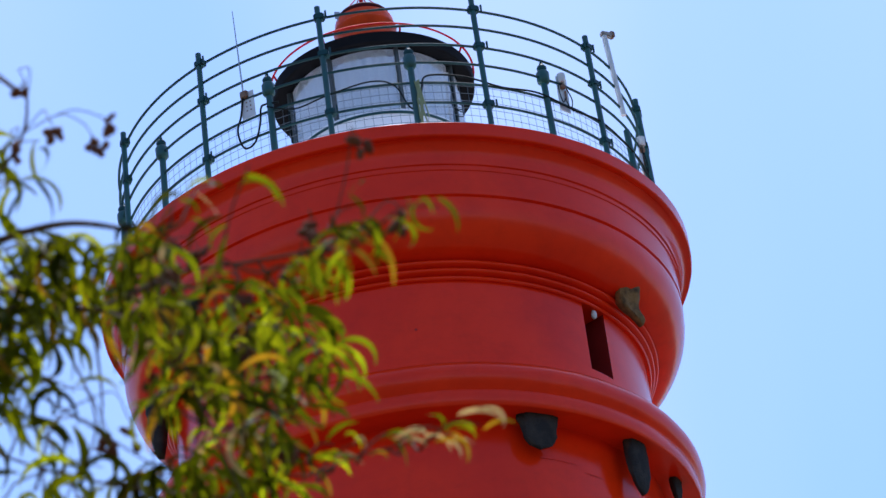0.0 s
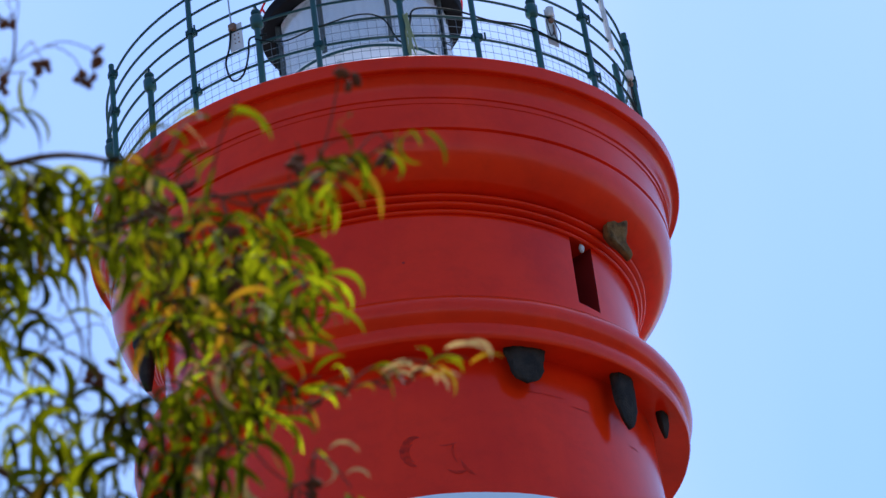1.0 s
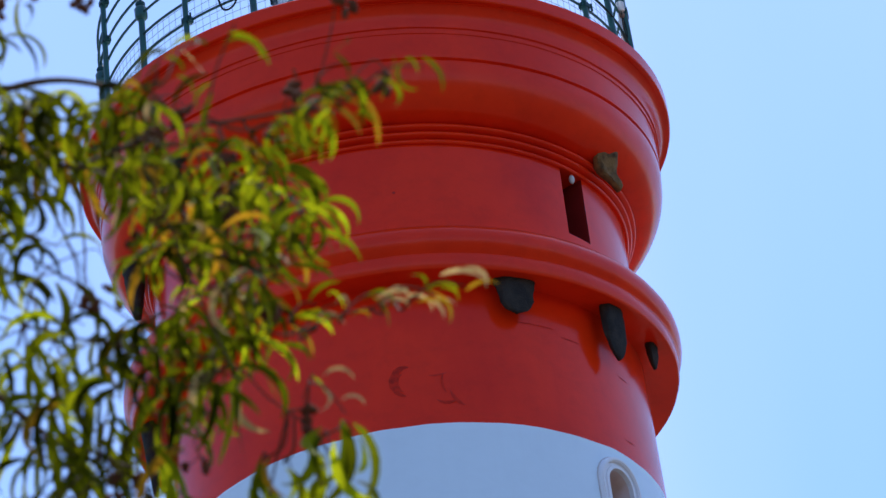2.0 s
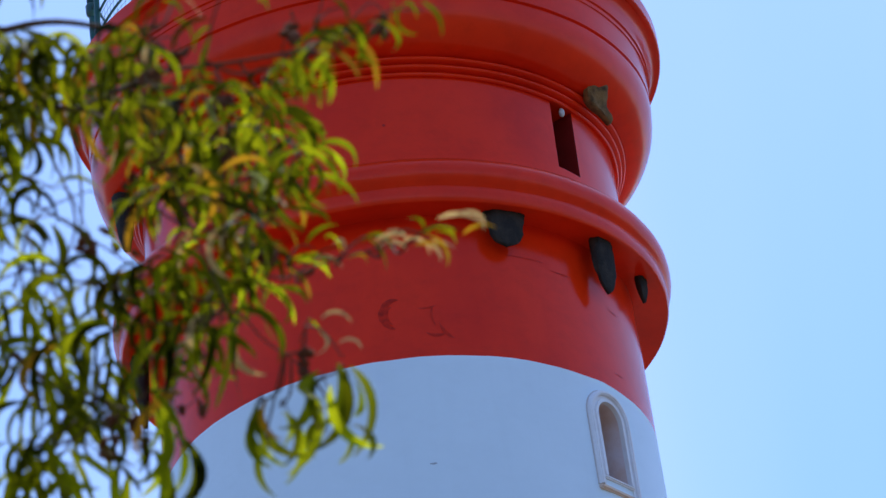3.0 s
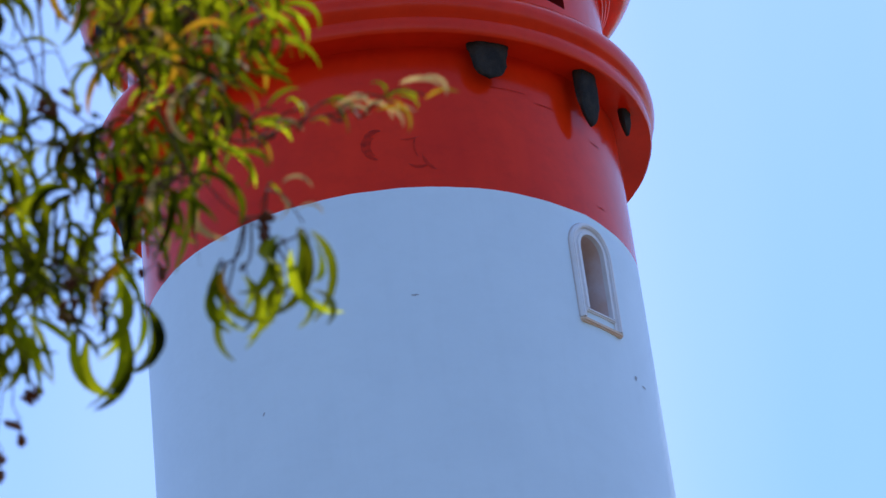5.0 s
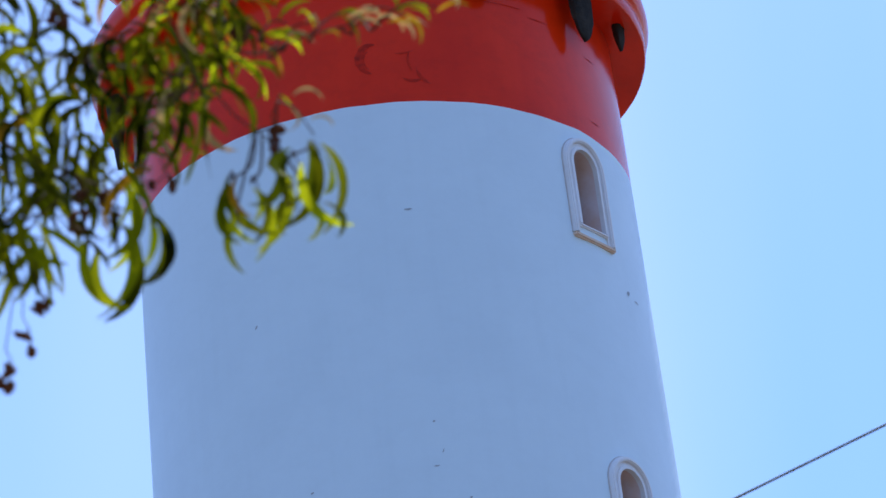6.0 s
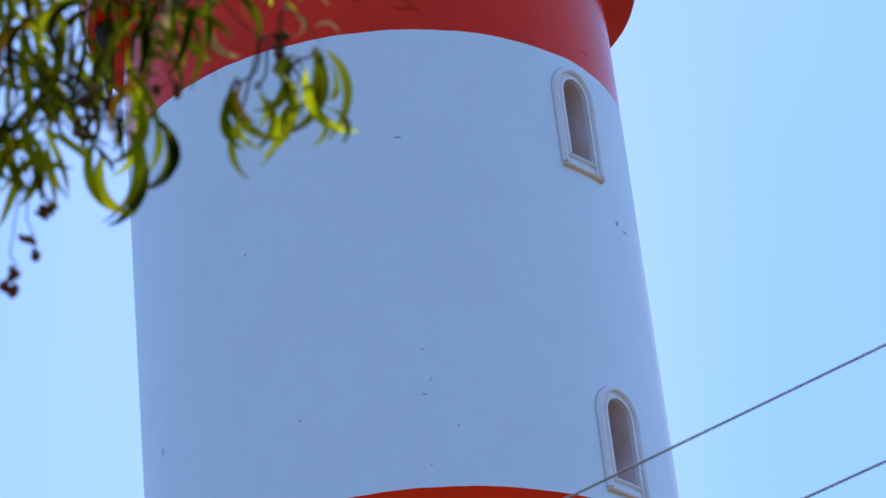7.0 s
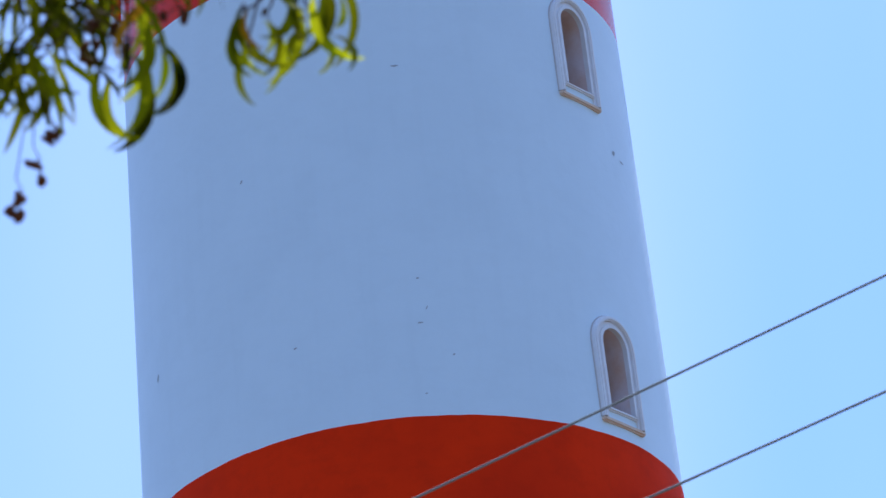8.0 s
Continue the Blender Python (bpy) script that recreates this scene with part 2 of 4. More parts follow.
def ball(bm, centre, radius, scale=(1, 1, 1), turn=None, divisions=2):
    m = Matrix.Translation(centre) @ (turn or Matrix()) @ Matrix.Diagonal((*scale, 1))
    return bmesh.ops.create_icosphere(bm, subdivisions=divisions, radius=radius, matrix=m)["verts"]


def arch_outline(half, bottom, spring, steps=12):
    """Outline (s, z) of a round-headed opening, counter-clockwise from its lower left."""
    pts = [(-half, bottom), (half, bottom), (half, spring)]
    pts += [(half * math.cos(math.pi * i / steps), spring + half * math.sin(math.pi * i / steps)) for i in range(1, steps)]
    return pts + [(-half, spring)]


def cut(ob, outline, azimuth, near, far, lining):
    """Cuts an opening of that outline through a wall, along the ray at azimuth."""
    b = radians(azimuth)
    out, along = Vector((math.sin(b), -math.cos(b), 0)), Vector((math.cos(b), math.sin(b), 0))
    bm = bmesh.new()
    rings = [[bm.verts.new(out * r + along * s + Vector((0, 0, z))) for s, z in outline] for r in (near, far)]
    k = len(outline)
    bm.faces.new(rings[0][::-1])
    bm.faces.new(rings[1])
    for i in range(k):
        bm.faces.new((rings[0][i], rings[0][(i + 1) % k], rings[1][(i + 1) % k], rings[1][i]))
    bmesh.ops.recalc_face_normals(bm, faces=bm.faces)
    me = bpy.data.meshes.new("cutter")
    bm.to_mesh(me)
    bm.free()
    me.materials.append(lining)
    cutter = new("cutter", me)
    mod = ob.modifiers.new("opening", "BOOLEAN")
    mod.operation, mod.solver, mod.object = "DIFFERENCE", "EXACT", cutter
    mod.material_mode = "TRANSFER"
    bpy.context.view_layer.update()
    done = bpy.data.meshes.new_from_object(ob.evaluated_get(bpy.context.evaluated_depsgraph_get()))
    ob.modifiers.clear()
    ob.data = done
    done.set_sharp_from_angle(angle=radians(40))
    bpy.data.objects.remove(cutter)


# ---- ground ----
bm = bmesh.new()
N, REACH = 60, 3000.0
grid = {}
for i in range(N + 1):
    for j in range(N + 1):
        u, v = 2 * i / N - 1, 2 * j / N - 1
        gx, gy = REACH * u ** 3, REACH * v ** 3
        far = min(1.0, max(0.0, (math.hypot(gx, gy) - 70) / 200))
        grid[i, j] = bm.verts.new((gx, gy, far * 0.6 * noise.noise((gx * 0.01, gy * 0.01, 0))))
for i in range(N):
    for j in range(N):
        bm.faces.new((grid[i, j], grid[i + 1, j], grid[i + 1, j + 1], grid[i, j + 1]))
ground = tagged(part("ground", bm, SAND), "pale dry sandy ground round the tower", "ground", kind="structure")

# ---- lighthouse ----
WALL = 0.45


def shaft_r(z):
    """Outer radius of the tapering shaft."""
    return 2.7 + (30.498 - z) * 0.02565


tower = tagged(empty("lighthouse"), "tall round lighthouse painted in red and white bands", "lighthouse")


def band(name, bottom, top, mat, label):
    bm = bmesh.new()
    steps = max(2, int((top - bottom) / 1.5))
    outer = [(shaft_r(bottom + (top - bottom) * i / steps), bottom + (top - bottom) * i / steps) for i in range(steps + 1)]
    inner = [(r - WALL, z) for r, z in outer]
    revolve(bm, outer + inner[::-1], 192)
    for v in bm.verts:
        if min(abs(v.co.z - LOW_RED), abs(v.co.z - HIGH_WHITE)) < 1e-5 and v.co.xy.length > 2.5:
            v.co.z += 0.011 * noise.noise(v.co * 2.2) + 0.006 * noise.noise(v.co * 7)
    return part(name, bm, mat, tower, label)


LOW_RED, HIGH_WHITE = 25.15, 30.498
band("base_band", 0.0, 6.0, BRIGHT_RED, "bright red painted band")
band("low_white_band", 6.0, 15.4, WHITE, "white painted band")
band("red_band", 15.4, LOW_RED, BRIGHT_RED, "bright red painted band")
white_band = band("white_band", LOW_RED, HIGH_WHITE, WHITE, "white painted band with arched windows")
upper_band = band("upper_red_band", HIGH_WHITE, 32.28, RED, "red glossy painted band")

# ring moulding below the neck
def lumpy(bm, amount):
    """Hand-trowelled plaster: the round mouldings are a few millimetres out of true."""
    for v in bm.verts:
        k = 1 + amount * (noise.noise(v.co * 1.7) + 0.6 * noise.noise(v.co * 6.0))
        v.co.x, v.co.y = v.co.x * k, v.co.y * k
        v.co.z += 1.2 * amount * noise.noise(v.co * 2.5 + Vector((7, 3, 1)))
    return bm


ring = [(2.30, 32.24), (2.72, 32.24), (2.985, 32.195), (3.03, 32.20), (3.042, 32.215), (3.050, 32.365), (3.038, 32.385)]
ring += [(2.958 + 0.150 * math.cos(radians(k)), 32.560 + 0.195 * math.sin(radians(k))) for k in range(-55, 96, 10)]
ring += [(2.87, 32.765), (2.74, 32.80), (2.672, 32.82), (2.30, 32.82)]
part("ring_moulding", lumpy(revolve(bmesh.new(), ring, 192), 0.0022), RED, tower, "rounded red ring moulding")

# neck and the gallery's cornice
neck = part("neck", revolve(bmesh.new(), [(2.668, 32.82), (2.66, 34.05), (2.2, 34.05), (2.2, 32.82)], 192), RED, tower, "smooth red neck with a dark slot")
cornice = [(2.2, 34.0), (2.675, 34.0)]
for r0, z0 in ((2.695, 34.018), (2.742, 34.090), (2.792, 34.160)):      # three soft reeds
    cornice += [(r0 - 0.012 + 0.026 * math.cos(radians(k)), z0 + 0.024 * math.sin(radians(k))) for k in range(-70, 91, 20)] + [(r0 - 0.030, z0 + 0.027), (r0 - 0.030, z0 + 0.044)]
cornice += [(2.83 + 0.345 * math.sin(radians(k)), 34.695 - 0.485 * math.cos(radians(k))) for k in range(4, 91, 7)]
cornice += [(3.172, 34.745), (3.145, 34.758), (3.145, 34.778), (3.178, 34.79), (3.178, 35.09), (3.190, 35.096), (3.192, 35.135), (3.182, 35.142), (3.184, 35.155), (3.206, 35.163), (3.21, 35.20)]
cornice += [(3.312 - 0.10 * math.cos(radians(k)), 35.215 + 0.195 * math.sin(radians(k))) for k in range(0, 91, 10)]
cornice += [(3.305, 35.428), (3.355, 35.432), (3.365, 35.445), (3.365, 35.595), (3.355, 35.605), (2.2, 35.605)]
gallery_cornice = part("gallery_cornice", lumpy(revolve(bmesh.new(), cornice, 224), 0.0012), RED, tower, "heavy moulded red cornice under the gallery", smooth=30)


# ---- windows ----
def window_trim(azimuth, sill_z, r):
    """Arched window: opening, stepped surround, inner frame and sill."""
    half, spring = 0.20, sill_z + 0.95 - 0.20
    cut(white_band, arch_outline(half, sill_z, spring), azimuth, r - 0.8, r + 0.4, REVEAL)
    b = radians(azimuth)
    out, along = Vector((math.sin(b), -math.cos(b), 0)), Vector((math.cos(b), math.sin(b), 0))
    win = tagged(empty("window", out * r + Vector((0, 0, sill_z))), "narrow round-headed window with a stepped white surround")
    win.parent = tower

    def surround(name, inner, outer, proud, drop):
        bm = bmesh.new()
        a = arch_outline(inner, sill_z - drop, spring, 16)
        c = arch_outline(outer, sill_z - drop, spring, 16)
        a, c = a[1:] + a[:1], c[1:] + c[:1]
        k = len(a)

        def at(s, z, lift):
            rr = shaft_r(z)
            return out * (math.sqrt(rr * rr - s * s) + lift) + along * s + Vector((0, 0, z))
        rows = []
        for (s0, z0), (s1, z1) in zip(a, c):
            sm, zm = s0 * 0.15 + s1 * 0.85, z0 * 0.15 + z1 * 0.85
            rows.append([bm.verts.new(p) for p in (at(s0, z0, -0.02), at(s0, z0, proud), at(sm, zm, proud), at(s1, z1, proud * 0.55), at(s1, z1, -0.06))])
        for i in range(k - 1):
            for j in range(4):
                bm.faces.new((rows[i][j], rows[i + 1][j], rows[i + 1][j + 1], rows[i][j + 1]))
        for end in (rows[0], rows[-1]):
            bm.faces.new(end)
        return part(name, bm, JOINT if name == "joint" else TRIM, win)
    surround("joint", 0.33, 0.347, 0.010, 0.135)
    surround("outer_moulding", 0.28, 0.335, 0.045, 0.135)
    surround("bead", 0.292, 0.318, 0.056, 0.135)
    surround("flat_surround", 0.235, 0.282, 0.016, 0.135)
    surround("inner_moulding", 0.197, 0.237, 0.036, 0.0)
    for name, wide, zc, high, lift in (("sill", 0.67, sill_z - 0.16, 0.055, 0.075), ("inner_sill", 0.50, sill_z - 0.022, 0.042, 0.07), ("apron", 0.60, sill_z - 0.09, 0.085, 0.025)):
        bm = bmesh.new()
        block(bm, out * (r - 0.06 + lift / 2 - 0.02) + Vector((0, 0, zc)), (wide, 0.12 + lift, high), azimuth, 0.014)
        part(name, bm, SILL if name == "sill" else TRIM, win, "tan sill with ground bounce in its colour" if name == "sill" else "")
    return win


window_trim(52.15, 29.285, shaft_r(29.7) - 0.01)
window_trim(51.6, 25.47, shaft_r(25.9) - 0.01)

# slot in the neck with a small lamp in it
slot = [(-0.205, 33.16), (0.165, 33.16), (0.165, 34.03), (-0.205, 34.03)]
# darker red lining: the slot's depth shade put into its colour
SLOT_SHADE = material("shaded_slot_lining", (0.24, 0.012, 0.010), 0.8, scale=4, spec=0.1)
cut(neck, slot, 52.8, 1.6, 3.0, SLOT_SHADE)

bm = bmesh.new()
ball(bm, polar(2.645, 53.0, 33.945), 0.042, (0.8, 0.8, 1.35))
tube(bm, [polar(2.645, 53.0, 33.945), polar(2.64, 53.0, 34.03)], 0.014)
part("slot_lamp", bm, PALE, tower, "small white lamp globe in the slot")
# deck is out of view; whitened as a reflector for the lantern curtains
part("gallery_deck", revolve(bmesh.new(), [(0.4, 35.609), (3.24, 35.609), (3.22, 35.63), (0.4, 35.64)], 128), CONCRETE, tower, "unseen gallery deck whitened to bounce sun upward")


# worn spots of the paint, and painted lines of a reflection
def patch(name, azimuth, z, wide, high, mat, r=None, seed=0, lean=0.0, bow=0.0, label=""):
    """An irregular flake on the curved wall, a few millimetres proud of it."""
    rnd = random.Random(seed)
    bm = bmesh.new()
    rr = (r or shaft_r(z)) + 0.004
    n = 14
    ring_pts = []
    for i in range(n):
        b = 2 * math.pi * i / n
        k = 0.7 + 0.5 * rnd.random()
        s, h = 0.5 * wide * math.cos(b) * k, 0.5 * high * math.sin(b) * k
        s += lean * h + bow * (abs(h) / high) ** 2
        ring_pts.append(bm.verts.new(polar(rr if r else shaft_r(z + h) + 0.004, azimuth + math.degrees(s / rr), z + h)))
    bm.faces.new(ring_pts)
    bmesh.ops.triangulate(bm, faces=bm.faces)
    return part(name, bm, mat, tower, label, smooth=0)


patch("paint_chip", 3.3, 33.40, 0.035, 0.03, STAIN, 2.664, 3)


def smear(azimuth, z, radius, first, last, wide, label="", seed=0):
    """A thin curved scuff in the paint, tapered to both ends."""
    rnd = random.Random(seed)
    bm, rows, n = bmesh.new(), [], 16
    for i in range(n + 1):
        b = radians(first + (last - first) * i / n)
        w = 0.5 * wide * math.sin(math.pi * (0.04 + 0.92 * i / n)) * (0.85 + 0.3 * rnd.random())
        row = []
        for k in (-1, 1):
            s, h = (radius + k * w) * math.cos(b), (radius + k * w) * math.sin(b) * 1.15
            row.append(bm.verts.new(polar(shaft_r(z + h) + 0.004, azimuth + math.degrees(s / 2.69), z + h)))
        rows.append(row)
    for p, q in zip(rows, rows[1:]):
        bm.faces.new((p[0], p[1], q[1], q[0]))
    return part("paint_stain", bm, STAIN, tower, label, smooth=0)


smear(1.0, 31.04, 0.155, 80, 258, 0.08, "dark scuffed crescent in the red paint", 5)
smear(0.6, 31.03, 0.10, 110, 250, 0.05, "", 6)
smear(7.0, 31.55, 0.40, 262, 292, 0.02, "", 7)
smear(9.5, 30.98, 0.20, 235, 300, 0.035, "", 8)
smear(13.0, 31.00, 0.20, 150, 215, 0.03, "", 9)
smear(15.0, 30.95, 0.22, 190, 250, 0.04, "", 10)
# long dark lines below the ring paint the edge of its soffit's reflection
for azimuth, z, wide in ((33.5, 31.80, 0.5), (44.0, 31.72, 0.35), (62.0, 31.55, 0.25), (60.0, 30.72, 0.18)):
    patch("hairline_crack", azimuth, z, wide, 0.012, STAIN, None, int(azimuth * 10), 0.0)
for i, (azimuth, z, wide, high) in enumerate(((5.0, 29.20, 0.075, 0.022), (63.6, 28.71, 0.06, 0.07), (67.5, 28.68, 0.10, 0.025), (-21.7, 26.13, 0.035, 0.025), (5.4, 26.71, 0.03, 0.02), (5.0, 26.20, 0.06, 0.018), (6.7, 26.37, 0.012, 0.05), (4.9, 25.40, 0.03, 0.015), (-31.7, 28.21, 0.03, 0.05), (-63.6, 26.59, 0.03, 0.09), (11.4, 25.83, 0.03, 0.02))):
    patch("plaster_chip", azimuth, z, wide, high, CHIP, None, 20 + i, 0.4)


# ---- bee combs under the mouldings ----
def comb(azimuth, r, top, wide, high, thick, mat, label, tail=0.0, seed=0, turn=0.0, point=2.2, fold=0.0):
    """A slab of comb that hangs from a soffit, rounded below."""
    rnd = random.Random(seed)
    bm = bmesh.new()
    b = radians(azimuth + turn)
    along, out = Vector((math.cos(b), math.sin(b), 0)), Vector((math.sin(b), -math.cos(b), 0))
    base = polar(r, azimuth, top)
    rows, n, m = [], 10, 16
    for i in range(n + 1):
        s = i / n
        half = 0.5 * wide * (1 - s ** point) ** 0.6 * (0.88 + 0.12 * math.sin(3 * s + 0.6)) + 0.008
        sway = fold * math.sin(9 * s + seed)
        th = 0.5 * thick * (1 - 0.75 * s ** 1.6)
        row = []
        for k in range(m):
            c = 2 * math.pi * k / m
            w = 1 + 0.10 * (rnd.random() - 0.5) + 0.22 * noise.noise((2.2 * math.cos(c), 2.2 * s + seed, 1.4 * math.sin(c)))
            row.append(bm.verts.new(base + along * (half * math.cos(c) * w + tail * s * s + 0.5 * sway) + out * (th * math.sin(c) * w + sway + fold * math.sin(3 * c)) - Vector((0, 0, high * s))))
        rows.append(row)
    for i in range(n):
        for k in range(m):
            bm.faces.new((rows[i][k], rows[i][(k + 1) % m], rows[i + 1][(k + 1) % m], rows[i + 1][k]))
    bm.faces.new(rows[0])
    bm.faces.new(rows[-1][::-1])
    return tagged(part("bee_comb", bm, mat, None, smooth=60), label, "bee comb", "bee combs under the mouldings")


comb(27.3, 2.83, 32.235, 0.43, 0.43, 0.17, COMB, "broad dark grey bee comb hanging under the red ring moulding", 0.0, 1, 0, 6.0)
comb(54.6, 2.85, 32.235, 0.35, 0.65, 0.19, COMB, "long dark bee comb with a drooping tail under the moulding", 0.03, 2, 0, 4.0)
comb(75.0, 2.84, 32.235, 0.22, 0.30, 0.13, COMB, "small dark brown bee comb under the moulding", 0.02, 3)
comb(-84.0, 2.84, 32.225, 0.36, 0.86, 0.20, COMB, "dark bee comb under the moulding behind the leaves", 0.0, 4)
comb(-82.0, 2.86, 34.22, 0.44, 0.66, 0.26, COMB, "dark bee comb under the gallery cornice", 0.0, 5)
comb(59.3, 2.90, 34.42, 0.34, 0.58, 0.18, OLD_COMB, "dry brown folded comb under the gallery cornice", 0.14, 6, -18, 1.6, 0.024)

# ---- gallery railing ----
railing = tagged(empty("gallery_railing", (0, 0, 35.60)), "dark green iron railing with six hoops round the gallery", "railing")
RAILS = (37.39, 37.14, 36.88, 36.63, 36.35, 36.08)


def rail_r(z):
    return 3.065 - (z - 35.60) * 0.035


for z in RAILS:
    part("rail", hoop(bmesh.new(), rail_r(z), z, 0.0155, 144), RAIL, railing)
for azimuth in (-70, -37.6, -8.7, 24.4, 55.2, 84, 116, 148, 180, 212, 248):
    bm = bmesh.new()
    tube(bm, [polar(rail_r(35.60) + 0.03, azimuth, 35.60), polar(rail_r(37.53) + 0.03, azimuth, 37.53)], 0.033, 12)
    post = part("tall_post", bm, GREEN, railing)
    for z in (RAILS[0], RAILS[2], RAILS[5]):
        bm = bmesh.new()
        block(bm, polar(rail_r(z) + 0.02, azimuth + 0.2, z), (0.12, 0.10, 0.085), azimuth, 0.014)
        tube(bm, [polar(rail_r(z) + 0.06, azimuth + 1.7, z - 0.05), polar(rail_r(z) + 0.06, azimuth + 1.7, z + 0.05)], 0.012, 6)
        part("clamp", bm, RAIL, post)
for azimuth in (-52.2, -21.4, 9.1, 39.6, 68.5, 100, 132, 164, 196, 228, 260, 282):
    bm = bmesh.new()
    r = rail_r(36.7)
    foot, head = polar(rail_r(35.60), azimuth, 35.60), polar(r, azimuth, 36.60)
    tube(bm, [foot, foot.lerp(head, 0.06), foot.lerp(head, 0.07), foot.lerp(head, 0.9), head], [0.07, 0.065, 0.040, 0.037, 0.037], 12)
    post = part("post", bm, GREEN, railing)
    if azimuth == 68.5:      # the camera pole is set on this one
        continue
    bm = bmesh.new()
    tube(bm, [polar(r, azimuth, 36.55 + dz) for dz in (0, 0.03, 0.06, 0.15, 0.17, 0.175)], [0.045, 0.07, 0.074, 0.074, 0.06, 0.03], 12)
    part("collar", bm, GREEN, post)
    bm = bmesh.new()
    tube(bm, [polar(r, azimuth, 36.72 + dz) for dz in (0, 0.02, 0.05, 0.08, 0.10, 0.125, 0.15)], [0.04, 0.052, 0.058, 0.042, 0.022, 0.02, 0.006], 12)
    part("finial", bm, RAIL, post)
bm = bmesh.new()
for i in range(190):
    azimuth = 360 * i / 190
    tube(bm, [polar(rail_r(35.61) - 0.03, azimuth, 35.61), polar(rail_r(36.35) - 0.03, azimuth, 36.35)], 0.0029, 4)
for k in range(8):
    z = 35.64 + 0.1 * k
    hoop(bm, rail_r(z) - 0.03, z, 0.0029, 190, 4)
tagged(part("netting", bm, WIRE, railing, "galvanised square wire netting", smooth=0), kind="stuff")


# ---- things fixed to the railing ----
def sweep(points, radius, sides=8, fine=8):
    """A smooth tube through a few points."""
    pts = [Vector(p) for p in points]
    out = []
    for i in range(len(pts) - 1):
        p0, p1, p2, p3 = pts[max(i - 1, 0)], pts[i], pts[i + 1], pts[min(i + 2, len(pts) - 1)]
        for k in range(fine):
            s = k / fine
            out.append(0.5 * (2 * p1 + (p2 - p0) * s + (2 * p0 - 5 * p1 + 4 * p2 - p3) * s * s + (3 * p1 - p0 - 3 * p2 + p3) * s ** 3))
    out.append(pts[-1])
    return tube(bmesh.new(), out, radius, sides)


aerial = tagged(empty("whip_antenna", polar(3.030, -27.2, 36.57)), "thin whip antenna on a pale bracket plate with a cable loop", "antenna")
part("rod", tube(bmesh.new(), [polar(3.030, -27.3, 36.73), polar(3.000, -27.9, 37.87)], [0.011, 0.005], 6), GREY, aerial)
bm = bmesh.new()
block(bm, polar(3.030, -26.5, 36.55), (0.17, 0.012, 0.34), -27, 0.003)
part("plate", bm, PALE, aerial, "pale perforated bracket plate")
bm = bmesh.new()
block(bm, polar(3.055, -26.9, 36.68), (0.09, 0.05, 0.09), -27, 0.01)
part("mount", bm, RUST, aerial, "rusty antenna mount")
for k in range(6):
    bm = bmesh.new()
    block(bm, polar(3.04, -25.8 - 0.9 * (k % 2), 36.47 + 0.055 * (k // 2)), (0.014, 0.006, 0.014), -27)
    part("bolt", bm, RUST, aerial)
part("cable_loop", sweep([polar(3.060, -27.2, 36.65), polar(3.060, -28.1, 36.42), polar(3.070, -29.2, 36.23), polar(3.070, -28.1, 35.99), polar(3.070, -25.5, 36.00), polar(3.070, -23.8, 36.22), polar(3.060, -23.3, 36.42), polar(3.050, -22.1, 36.45), polar(3.040, -19.4, 36.43)], 0.012), CABLE, aerial, "black cable loop")


def bulkhead(azimuth, z, label):
    """Small lamp on a rusty mount and a pale plate."""
    ob = tagged(empty("railing_lamp", polar(3.03, azimuth, z)), label, "lamp", "lamps on the railing")
    bm = bmesh.new()
    block(bm, polar(3.025, azimuth + 0.3, z - 0.10), (0.16, 0.012, 0.46), azimuth, 0.003)
    part("plate", bm, PALE, ob)
    bm = bmesh.new()
    ball(bm, polar(3.055, azimuth, z - 0.01), 0.036, (1, 0.8, 1.1))
    block(bm, polar(3.05, azimuth + 0.6, z - 0.12), (0.02, 0.02, 0.14), azimuth, 0.006)
    part("mount", bm, RUST, ob)
    bm = bmesh.new()
    tube(bm, [polar(3.055, azimuth - 0.1, z + dz) for dz in (0.04, 0.06, 0.15, 0.165)], [0.034, 0.048, 0.048, 0.024], 12)
    part("cap", bm, PALE, ob, "white lamp cap")
    part("lead", sweep([polar(3.06, azimuth + 0.8, z - 0.02), polar(3.07, azimuth + 1.9, z - 0.16), polar(3.07, azimuth + 1.2, z - 0.3), polar(3.06, azimuth + 0.4, z - 0.2)], 0.007, 6), CABLE, ob)
    part("lead", sweep([polar(3.06, azimuth - 0.2, z + 0.03), polar(3.07, azimuth - 1.6, z - 0.05), polar(3.07, azimuth - 0.9, z - 0.24), polar(3.06, azimuth + 0.3, z - 0.16)], 0.006, 6), CABLE, ob)


bulkhead(44.4, 36.60, "small white lamp on a pale plate with rusty mount")
bulkhead(77.5, 36.62, "white lamp with a tangle of leads on the railing")

WORN = material("weathered_brown_grey", (0.30, 0.24, 0.20), 0.8, other=(0.55, 0.53, 0.50), scale=14, amount=1.0)
pole = tagged(empty("camera_pole", polar(3.03, 68.5, 36.85)), "white pipe with a small weathered camera on its top", "camera pole")
part("pipe", tube(bmesh.new(), [polar(3.04, 67.6, 36.78), polar(3.02, 64.6, 37.80)], 0.032, 12), PALE, pole)
bm = bmesh.new()
block(bm, polar(3.03, 65.2, 37.83), (0.13, 0.07, 0.065), 30, 0.012)
part("camera_body", bm, WORN, pole, "weathered pale camera body")
bm = bmesh.new()
block(bm, polar(3.06, 67.0, 37.865), (0.06, 0.08, 0.08), 30, 0.012)
part("hood", bm, RUST, pole, "brown lens hood")

